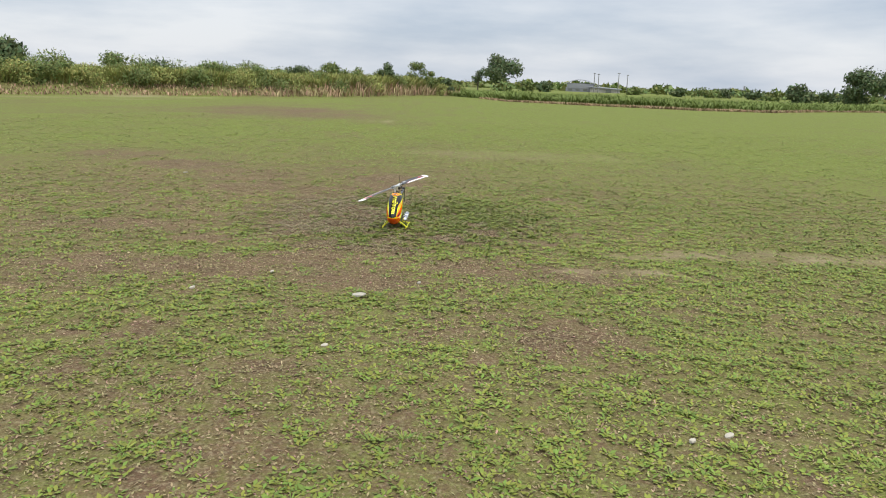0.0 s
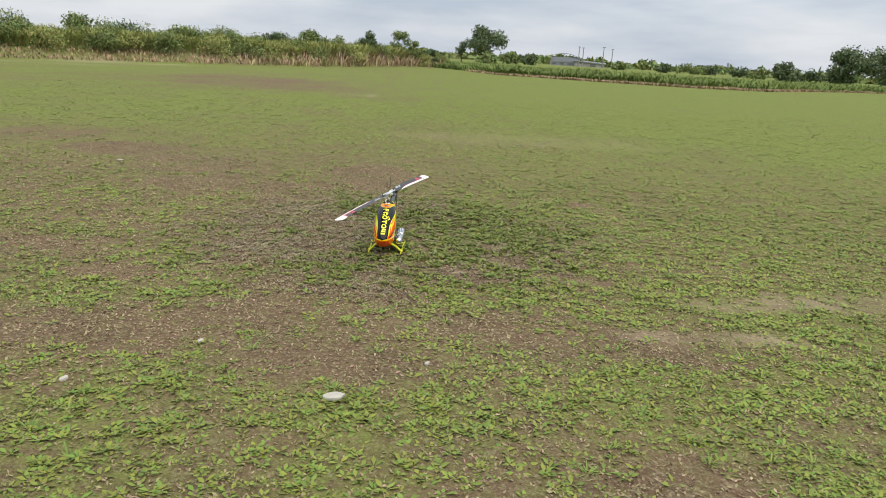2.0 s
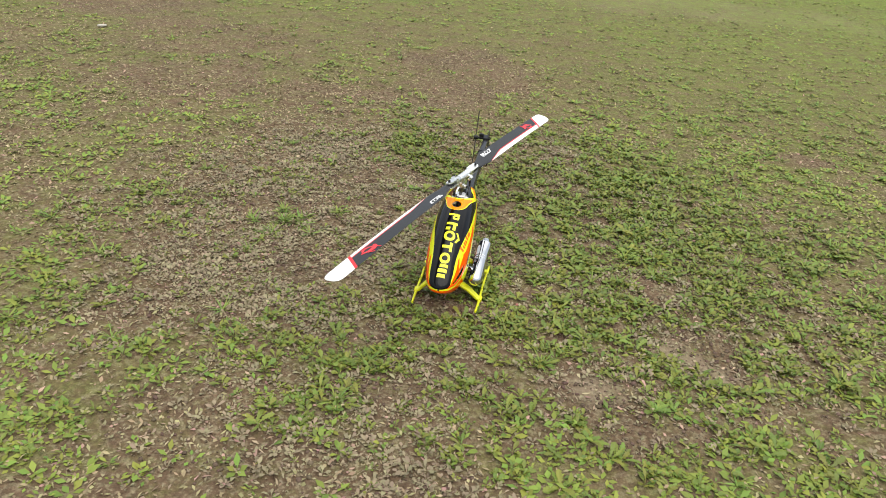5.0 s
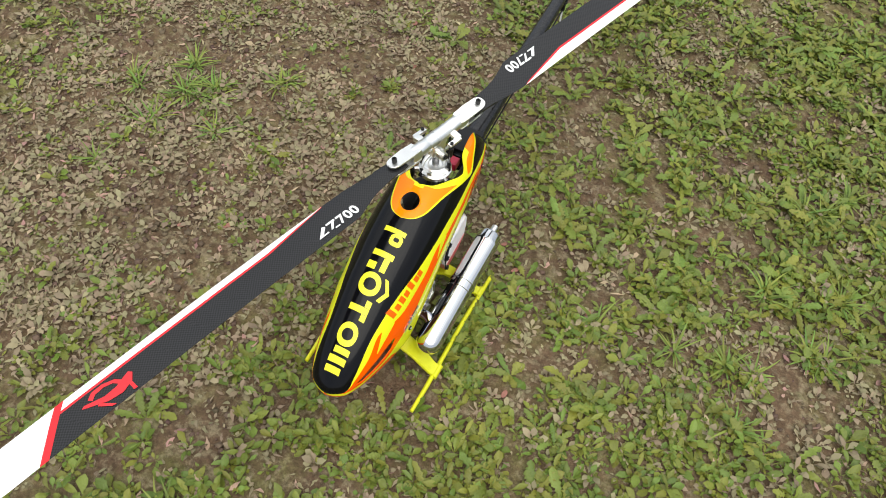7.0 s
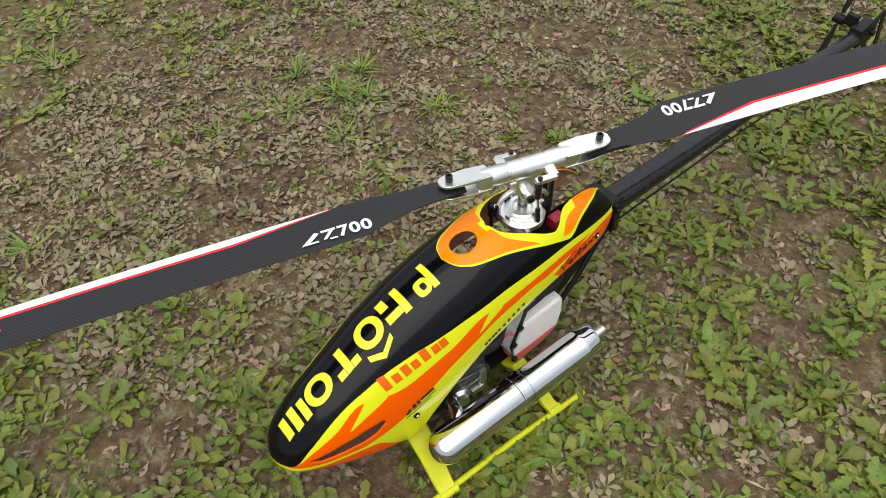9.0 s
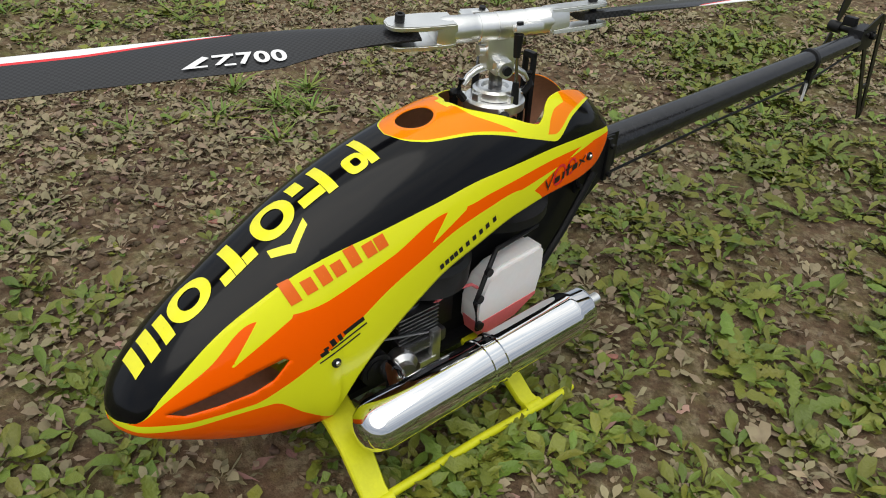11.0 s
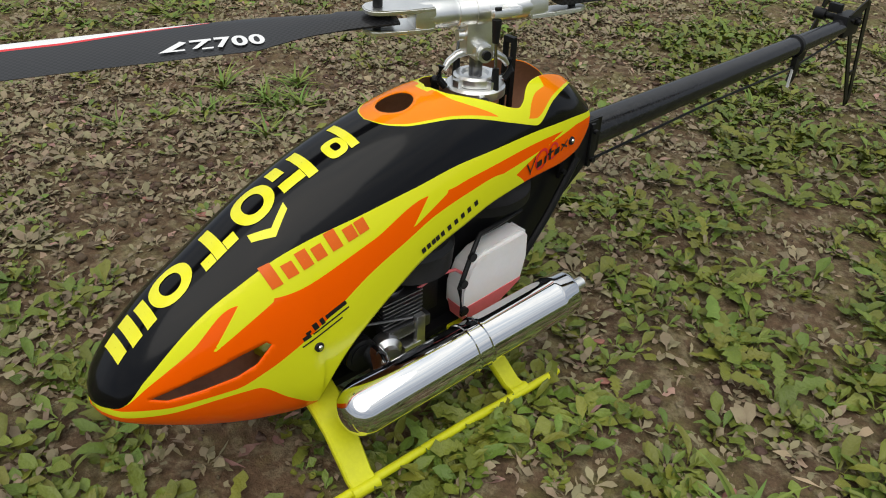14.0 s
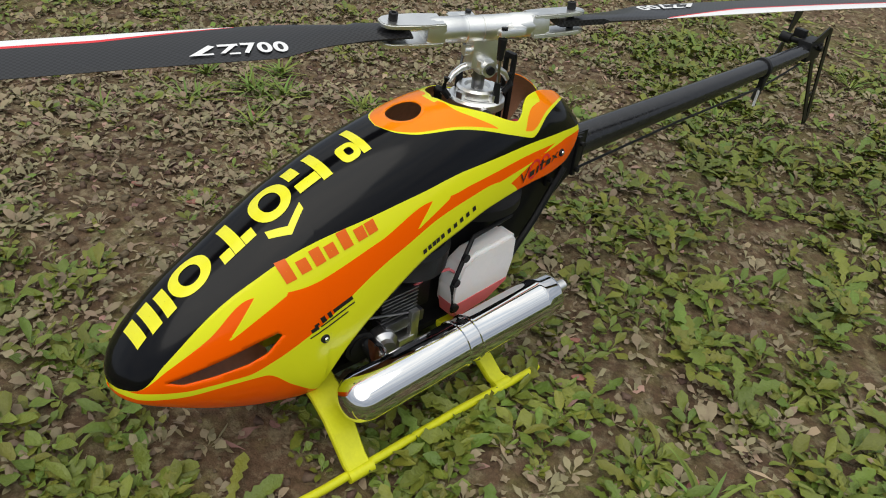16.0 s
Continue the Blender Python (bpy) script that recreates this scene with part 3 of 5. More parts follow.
    x, y = spread(-5.5, 6, -5.2, 4.5, 1050, lambda x, y: green(x, y) * out(x, y) * np.clip(1.0 - (y + 1) / 7, 0.3, 1) * (0.25 + 0.75 * clump(x, y)))
    x, y, a = cluster(x, y, 5, 0.018)
    n = len(x)
    s = np.repeat(rng.uniform(0.5, 1.4, n // 5), 5)
    leaves("ground_weeds", x, y, 0.025 * s * rng.uniform(0.6, 1.2, n), 0.0074 * s, rng.uniform(0.05, 0.6, n), M_turf, "low green broad-leaved weeds on bare soil", "weeds", SPOON, 3, az=a, flat=True, crumple=0.12, curl=1.0)
    x, y = spread(-5.5, 6, -5.2, 4.5, 2900, lambda x, y: np.clip(1.0 - 0.6 * turf(x, y), 0.25, 1) * (0.3 + 0.8 * vnoise(x, y, 0.2, 32)) * out(x, y) * (1 - 0.8 * bare(x, y)))
    n = len(x)
    leaves("withered_weeds", x, y, rng.uniform(0.008, 0.022, n), rng.uniform(0.0025, 0.0065, n), rng.uniform(0.0, 0.7, n), M_thatch, "small dull grey-green withered leaves", "weeds", SPOON, 3, flat=True, crumple=0.3, jag=0.3)
    x, y = spread(-5.5, 6, -5.2, 4.5, 260, lambda x, y: np.clip(0.9 - turf(x, y), 0.15, 1) * out(x, y))
    n = len(x)
    leaves("dry_leaf_litter", x, y, rng.uniform(0.010, 0.028, n), rng.uniform(0.003, 0.007, n), rng.uniform(-0.05, 0.4, n), M_dry, "dry brown leaf litter scattered on soil", "leaf litter", SPOON, 3, flat=True, crumple=0.3)
    x, y = spread(-5.5, 6, -5.2, 4.5, 9, lambda x, y: np.clip(turf(x, y), 0.1, 1) * out(x, y))
    x, y, a = cluster(x, y, 16, 0.02)
    n = len(x)
    leaves("grass_tufts", x, y, rng.uniform(0.025, 0.065, n), rng.uniform(0.0016, 0.0034, n), rng.uniform(0.15, 1.0, n), M_grass, "small tufts of fresh green grass", "grass", BLADE, 4, curl=0.9, az=a, flat=True, sway=0.3)
    # the far half of the field
    x, y = spread(-10, 13, 4.0, 15, 85, lambda x, y: np.clip(green(x, y) * np.clip(1.7 - y / 9, 0.0, 1), 0, 1) * (np.abs(x - 0.4) < 0.66 * (y + 7) + 0.4))
    x, y, a = cluster(x, y, 4, 0.05)
    n = len(x)
    leaves("field_turf", x, y, rng.uniform(0.015, 0.045, n), rng.uniform(0.006, 0.014, n), rng.uniform(0.0, 0.35, n), M_turf, "short green turf of the far field", "grass", SPOON, 3, az=a, flat=True)


def make_clods():
    """Crumbs of loose soil where the turf is thin."""
    x, y = spread(-1.5, 1.6, -1.2, 1.9, 5200, lambda x, y: np.clip(1 - 1.25 * turf(x, y), 0.03, 1) ** 1.5 * np.clip(2.4 - np.hypot(x, y) / 0.62, 0, 1) * vnoise(x, y, 0.14, 35))
    k = len(x)
    size = 0.0022 + 0.006 * rng.uniform(0, 1, k) ** 3
    corner = np.array([(a, b, c) for c in (-1, 1) for b in (-1, 1) for a in (-1, 1)], float)
    v = corner[None] * rng.uniform(0.35, 1.0, (k, 8, 3)) * size[:, None, None] * np.array([1, 1, 0.7])
    a = rng.uniform(0, math.tau, k)[:, None]
    px, py = v[:, :, 0] * np.cos(a) - v[:, :, 1] * np.sin(a), v[:, :, 0] * np.sin(a) + v[:, :, 1] * np.cos(a)
    v = np.stack([x[:, None] + px, y[:, None] + py, (height(x, y) + 0.2 * size)[:, None] + v[:, :, 2]], 2).reshape(-1, 3)
    f = np.array([(0, 2, 3, 1), (4, 5, 7, 6), (0, 1, 5, 4), (2, 6, 7, 3), (0, 4, 6, 2), (1, 3, 7, 5)])
    ob = quads("soil_crumbs", v, ((np.arange(k) * 8)[:, None, None] + f[None]).reshape(-1, 4), M_clod)
    ob.data.polygons.foreach_set("use_smooth", np.ones(len(ob.data.polygons), bool))
    tagged(ob, "crumbs of loose brown soil between weeds", "soil", kind="stuff")


make_clods()
make_weeds()

# ---- helicopter ----
heli = tagged(new("model_helicopter"), "orange, yellow and black radio-controlled helicopter standing on grass", "model helicopter")


def curve(rows):
    """A smooth line through (y, value) rows that never overshoots between them."""
    p = np.array(rows, float)
    x, v = p[:, 0], p[:, 1]
    d = np.diff(v) / np.diff(x)
    m = np.concatenate([[d[0]], np.where(d[:-1] * d[1:] > 0, 2 * d[:-1] * d[1:] / np.where(d[:-1] + d[1:] == 0, 1, d[:-1] + d[1:]), 0), [d[-1]]])

    def at(y):
        y = min(max(y, x[0]), x[-1])
        k = min(int(np.searchsorted(x, y, "right")) - 1, len(x) - 2)
        h = x[k + 1] - x[k]
        t = (y - x[k]) / h
        return float((2 * t ** 3 - 3 * t ** 2 + 1) * v[k] + (t ** 3 - 2 * t ** 2 + t) * h * m[k] + (3 * t ** 2 - 2 * t ** 3) * v[k + 1] + (t ** 3 - t ** 2) * h * m[k + 1])
    return at


TOP = curve([(-.386, .124), (-.383, .131), (-.372, .145), (-.35, .168), (-.325, .188), (-.29, .209), (-.255, .230), (-.22, .249), (-.18, .266), (-.14, .279), (-.10, .289), (-.06, .296), (0, .299), (.05, .298), (.085, .288), (.11, .272), (.126, .255)])
WIDE = curve([(-.386, .003), (-.383, .014), (-.372, .031), (-.35, .042), (-.32, .051), (-.29, .058), (-.26, .064), (-.22, .070), (-.17, .072), (-.10, .070), (-.03, .066), (.03, .060), (.09, .053), (.126, .044)])
MID = curve([(-.386, .120), (-.35, .125), (-.30, .125), (-.22, .130), (-.16, .160), (-.10, .190), (-.03, .208), (.03, .215), (.126, .228)])
LOW = curve([(-.386, .116), (-.383, .109), (-.372, .101), (-.35, .086), (-.31, .062), (-.27, .044), (-.222, .032), (-.16, .07), (-.1, .11), (0, .14), (.126, .16)])
CUT = curve([(-.2215, .050), (-.220, .07), (-.213, .092), (-.199, .114), (-.174, .138), (-.144, .159), (-.112, .177), (-.073, .189), (-.024, .201), (.024, .204), (.068, .203), (.1, .207), (.113, .215), (.121, .226), (.126, .244)])
RIM = curve([(-.0585, 0), (-.055, .014), (-.05, .021), (-.025, .036), (.003, .046), (.012, .047), (.021, .044), (.030, .037), (.040, .032), (.07, .027), (.11, .021), (.126, .019)])


def section(y, th):
    """The canopy's half section: th 0 at the top, pi at the keel."""
    w, zt, zm, zl = WIDE(y), TOP(y), MID(y), LOW(y)
    c, s = math.cos(th), math.sin(th)
    x = w * max(s, 0) ** 0.86
    z = zm + (zt - zm) * abs(c) ** 0.92 if c >= 0 else zm - (zm - zl) * abs(c) ** 0.8
    return x, z


def on_top(x, y, lift=0.0):
    s = min(abs(x) / WIDE(y), 1) ** (1 / 0.86)
    th = math.asin(s)
    return Vector((x, y, section(y, th)[1] + lift))


def on_side(y, z, lift=0.0):
    zt, zm, zl = TOP(y), MID(y), LOW(y)
    if z >= zm:
        th = math.acos(min(1, ((z - zm) / (zt - zm)) ** (1 / 0.92)))
    else:
        th = math.pi - math.acos(min(1, ((zm - z) / (zm - zl)) ** (1 / 0.8)))
    return Vector((section(y, th)[0] + lift, y, z))


B_YEL = curve([(-.386, .122), (-.373, .127), (-.353, .147), (-.314, .178), (-.28, .197), (-.23, .219), (-.178, .231), (-.122, .241), (-.061, .249), (.007, .250), (.083, .247), (.126, .241)])
O_UP = curve([(-.386, .121), (-.373, .127), (-.353, .142), (-.32, .162), (-.278, .188), (-.25, .188), (-.167, .211), (-.108, .232), (-.085, .231), (-.06, .234), (.03, .239), (.09, .238), (.126, .236)])
O_LOW = curve([(-.386, .124), (-.374, .124), (-.335, .119), (-.295, .119), (-.270, .127), (-.217, .156), (-.171, .185), (-.136, .200), (-.10, .214), (-.06, .222), (-.03, .2255), (-.010, .222), (.004, .213), (.014, .203), (.020, .19), (.126, .18)])
BELLY = curve([(-.386, .118), (-.375, .117), (-.337, .113), (-.309, .114), (-.279, .113), (-.252, .088), (-.222, .060), (-.2, .05)])
CAP = curve([(-.13, -.02), (-.126, 0.0), (-.122, .014), (-.115, .023), (-.10, .032), (-.06, .042), (0, .053), (.03, .0545), (.06, .046), (.09, .035), (.11, .024), (.126, .018)])


TONGUES = ([(-.307, .156), (-.277, .1895), (-.262, .191), (-.25, .1875)], [(-.128, .209), (-.107, .233), (-.084, .237), (-.088, .2285)], [(-.03, .206), (.036, .2295), (-.03, .2235)], [(.045, .231), (.1, .239), (.072, .239)])


def flash(y, z):
    """Lightning tongues: yellow into the orange."""
    return max(inside(t, y, z) for t in TONGUES) if z > .14 and y > -.31 else -1.0


WINDOW = [(-.354, .132), (-.343, .127), (-.318, .128), (-.292, .131), (-.276, .137), (-.262, .1515), (-.266, .1545), (-.285, .150), (-.31, .143), (-.335, .137)]


def inside(poly, px, py):
    """Signed distance to a polygon's edge, above zero within."""
    d, hit = 1e9, False
    for (ax, ay), (bx, by) in zip(poly, poly[1:] + poly[:1]):
        t = max(0, min(1, ((px - ax) * (bx - ax) + (py - ay) * (by - ay)) / ((bx - ax) ** 2 + (by - ay) ** 2)))
        d = min(d, math.hypot(px - ax - t * (bx - ax), py - ay - t * (by - ay)))
        if (ay > py) != (by > py) and px < (bx - ax) * (py - ay) / (by - ay) + ax:
            hit = not hit
    return d if hit else -d


def opening(x, y, z):
    """Above zero within the round hole on top and the two side windows."""
    hole = 0.0155 - math.hypot(x * 1.0, (y + .094) * 0.92) if z > .25 else -1
    return max(hole, inside(WINDOW, y, z) if abs(x) > .025 and y < -.25 and z < .17 else -1)


def make_canopy():
    ys = sorted(set([-.386, -.3845, -.383, -.380, -.377, -.374] + [round(-.371 + .00245 * i, 5) for i in range(203)] + [-.2225, -.2215, .126]))
    rows, side_rows = 92, 76
    bm = bmesh.new()
    names = ("yellow_side", "orange_side", "flash", "belly", "nose_line", "cap_yellow", "cap_orange_lit")
    lay = {k: bm.verts.layers.float.new(k) for k in names}
    for sign in (1, -1):
        grid = []
        for y in ys:
            w = WIDE(y)
            th0 = math.asin(min(1, RIM(y) / w) ** (1 / .86)) if y > -.0585 else 0
            th1 = math.pi
            if y > -.222:
                zc = CUT(y)
                zt, zm, zl = TOP(y), MID(y), LOW(y)
                th1 = math.acos(min(1, ((zc - zm) / (zt - zm)) ** (1 / .92))) if zc >= zm else math.pi - math.acos(min(1, ((zm - zc) / (zm - zl)) ** (1 / .8)))
            za = CUT(y) if y > -.222 else LOW(y) + .18 * (MID(y) - LOW(y))
            zt, zm, zl = TOP(y), MID(y), LOW(y)
            tha = math.acos(min(1, ((za - zm) / (zt - zm)) ** (1 / .92))) if za >= zm else math.pi - math.acos(min(1, ((zm - za) / (zm - zl)) ** (1 / .8)))
            line = []
            for j in range(rows + 1):
                th = th0 + (tha - th0) * j / side_rows if j <= side_rows else tha + (th1 - tha) * (j - side_rows) / (rows - side_rows)
                x, z = section(y, th)
                line.append([x, y, z])
            grid.append(line)
        # draw the grid to the edges of the openings
        for i in range(1, len(ys) - 1):
            for j in range(rows):
                p = grid[i][j]
                d = opening(*p)
                if abs(d) < .0022:
                    e = 4e-4
                    gy = (opening(p[0], p[1] + e, p[2]) - d) / e
                    if p[2] > .25:
                        gx = (opening(p[0] + e, p[1], p[2]) - d) / e
                        g2 = gx * gx + gy * gy + 1e-9
                        q = on_top(max(p[0] - d * gx / g2, 0), p[1] - d * gy / g2)
                    else:
                        gz = (opening(p[0], p[1], p[2] + e) - d) / e
                        g2 = gz * gz + gy * gy + 1e-9
                        q = on_side(p[1] - d * gy / g2, p[2] - d * gz / g2)
                    grid[i][j] = [q.x if j else 0.0, q.y, q.z]
        vs = []
        for line in grid:
            out = []
            for x, y, z in line:
                v = bm.verts.new((sign * x, y, z))
                above = z > MID(y)
                v[lay["yellow_side"]] = B_YEL(y) - z
                v[lay["orange_side"]] = min(O_UP(y) - z, z - O_LOW(y))
                v[lay["flash"]] = flash(y, z)
                v[lay["belly"]] = BELLY(y) - z if y < -.19 else -1
                v[lay["nose_line"]] = .0022 - abs(z - (.1205 if y < -.36 else 9))
                c = CAP(y)
                top = z > .235
                v[lay["cap_yellow"]] = (c - x) if top else -1
                v[lay["cap_orange_lit"]] = min(c - .0022 - x, max(x - RIM(y) - .0085, y - .054) if y > -.066 else .02) if top else -1
                out.append(v)
            vs.append(out)
        for i in range(len(ys) - 1):
            for j in range(rows if ys[i + 1] < -.222 else side_rows):
                q = (vs[i][j], vs[i + 1][j], vs[i + 1][j + 1], vs[i][j + 1])
                if all(opening(abs(v.co.x), v.co.y, v.co.z) > -2e-4 for v in q):
                    continue
                bm.faces.new(q if sign > 0 else q[::-1])
    bmesh.ops.remove_doubles(bm, verts=bm.verts, dist=2e-5)
    bmesh.ops.delete(bm, geom=[v for v in bm.verts if not v.link_faces], context="VERTS")
    ob = part("canopy", bm, M_canopy, heli, "glossy canopy painted black, orange and fluorescent yellow")
    ob.data.materials.append(M_inner)
    sol = ob.modifiers.new("shell", "SOLIDIFY")
    sol.thickness = 0.0011
    sol.offset = -1
    sol.material_offset = 1
    return ob


canopy = make_canopy()


def decal(name, material, polys, place, label="", parent=canopy):
    """Flat shapes laid on the canopy. polys: (outer ring, inner ring or None) in the sheet's u, v."""
    bm = bmesh.new()
    for outer, inner in polys:
        k = len(outer)
        if inner is None:
            cx, cy = sum(p[0] for p in outer) / k, sum(p[1] for p in outer) / k
            inner = [(cx + (p[0] - cx) * .02, cy + (p[1] - cy) * .02) for p in outer]
        steps = 5
        rings = []
        for s in range(steps + 1):
            t = s / steps
            rings.append([bm.verts.new(place(o[0] + (i[0] - o[0]) * t, o[1] + (i[1] - o[1]) * t)) for o, i in zip(outer, inner)])
        for a, b in zip(rings, rings[1:]):
            for i in range(k):
                bm.faces.new((a[i], a[(i + 1) % k], b[(i + 1) % k], b[i]))
    return part(name, bm, material, parent, label)


def rounded(cx, cy, w, h, r=0.35, k=28, p=3.5):
    out = []
    for i in range(k):
        a = math.tau * i / k
        c, s = math.cos(a), math.sin(a)
        out.append((cx + w / 2 * math.copysign(abs(c) ** (2 / p), c), cy + h / 2 * math.copysign(abs(s) ** (2 / p), s)))
    return out


def box2(x0, y0, x1, y1, n=6):
    pts = []
    for (ax, ay), (bx, by) in (((x0, y0), (x1, y0)), ((x1, y0), (x1, y1)), ((x1, y1), (x0, y1)), ((x0, y1), (x0, y0))):
        pts += [(ax + (bx - ax) * i / n, ay + (by - ay) * i / n) for i in range(n)]
    return pts


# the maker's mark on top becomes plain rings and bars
step = .0375


def top_place(u, v):
    return on_top(v, -.358 + u, .0007)


SHIFT = (-.0055, -.0075, -.0065, -.008, -.008, -.005)


def slant(a, b, thick):
    """A bar between two points, as thick as that along the sheet's v."""
    n = 6
    up = [(a[0] + (b[0] - a[0]) * i / n, a[1] + (b[1] - a[1]) * i / n) for i in range(n + 1)]
    return up + [(u, v + thick) for u, v in up[::-1]]


marks = []
for i in range(6):
    u = i * step + SHIFT[i]
    wide = .015 + .0035 * i / 5
    c = .003
    if i == 0:
        marks.append([(box2(u + .000, c - wide, u + .0085, c + wide * .75), None), (box2(u + .0125, c - wide, u + .0215, c + wide * .95), None), (box2(u + .0255, c - wide * .75, u + .034, c + wide), None)])
    elif i in (1, 3):
        marks.append([(rounded(u + .0175, c, .034, 2.1 * wide, p=2.2), rounded(u + .0175, c, .017, 1.2 * wide, p=2.2))])
        if i == 3:
            tip = (u + .0175, c + 1.62 * wide)
            marks[-1] += [(slant((u + .001, c + 1.12 * wide), tip, .0062), None), (slant(tip, (u + .034, c + 1.12 * wide), .0062), None)]
    elif i == 2:
        marks.append([(box2(u + .0215, c + wide * .45, u + .0315, c + wide), None), (box2(u + .002, c + wide * .45, u + .0115, c + wide), None), (box2(u + .0120, c - wide, u + .0210, c + wide), None)])
    elif i == 4:
        marks.append([(box2(u + .022, c - wide, u + .031, c + wide), None), (box2(u + .001, c + wide * .25, u + .0215, c + wide * .8), None), (box2(u + .001, c - wide, u + .012, c - wide * .2), None)])
    else:
        marks.append([(box2(u + .022, c - wide, u + .030, c + wide), None), (rounded(u + .0125, c + wide * .42, .019, 1.16 * wide, p=3), rounded(u + .0135, c + wide * .42, .007, .5 * wide, p=3))])
for polys in marks:
    decal("top_mark", M_decal_y, polys, top_place, "fluorescent yellow marking")


def side_place_from(y0, z0, y1, z1):
    d = Vector((y1 - y0, z1 - z0))
    n = Vector((-d.y, d.x)).normalized()
    return lambda u, v: on_side(y0 + d.x * u + n.x * v, z0 + d.y * u + n.y * v, .0006)


# sponsor word: orange bars on the yellow band
sp = side_place_from(-.253, .1975, -.167, .2235)
decal("side_mark", M_decal_o, [(box2(u, -.002 if i else -.003, u + .105, h), None) for i, (u, h) in enumerate(((0, .0135), (.16, .0085), (.31, .011), (.45, .0085), (.61, .0125), (.77, .0085), (.89, .0085)))], sp, "orange marking")
# name line, in small black bars
sp = side_place_from(-.118, .1815, -.046, .2085)
decal("name_line", M_decal_k, [(box2(u, 0, u + .055, .0055), None) for u in (0, .08, .155, .22, .30, .41, .52, .63, .74, .86)], sp, "row of small black bars")
# engine maker's mark, in black bars
sp = side_place_from(-.237, .1445, -.195, .161)
decal("engine_mark", M_decal_k, [(box2(.0, .000, .16, .004), None), (box2(.10, .004, .2, .0065), None), (box2(.26, .003, .36, .0095), None), (box2(.42, .003, .5, .0095), None), (box2(.55, .0048, 1.0, .0088), None), (box2(.2, .0002, 1.0, .0018), None), (box2(-.08, -.0045, .8, -.0030), None)], sp, "black marking of bars")
rear_place = lambda u, v: on_side(.014 + .064 * u, .2105 + .010 * u + v, .0010)
decal("rear_mark", M_decal_r, [(rounded(.36, .006, .3, .021, p=2), rounded(.36, .006, .23, .016, p=2)), (rounded(.64, .006, .24, .017, p=2), rounded(.64, .006, .18, .0125, p=2))], lambda u, v: on_side(.014 + .064 * u, .2105 + .010 * u + v, .0006), "two thin red rings")
decal("rear_mark", M_decal_k, [(slant((.0, .010), (.1, -.002), .0035), None), (slant((.08, -.002), (.2, .012), .0035), None), (box2(.24, .000, .36, .0065), None), (box2(.42, -.001, .47, .007), None), (box2(.53, -.001, .58, .011), None), (box2(.49, .0055, .64, .0075), None), (box2(.67, .000, .79, .0065), None), (slant((.83, -.001), (.99, .006), .002), None), (slant((.83, .006), (.99, -.001), .002), None)], rear_place, "black bars over two red rings")
for y, z in ((-.225, .134), (.085, .2235)):
    for s in (1, -1):
        p = on_side(y, z)
        bm = put_lathe(bmesh.new(), [(-.002, .0042), (.0012, .0042), (.0018, .0036), (.0012, .0028), (.0012, .0005)], (s * p.x, y, z), (s, 0, .25), 20)
        g = part("rubber_grommet", bm, M_plastic, heli, "black rubber grommet")
        part("screw", put_lathe(bmesh.new(), [(0, .0022), (.003, .0022), (.004, .0012)], (s * p.x, y, z), (s, 0, .25), 12), M_chrome, g, "bright steel screw")


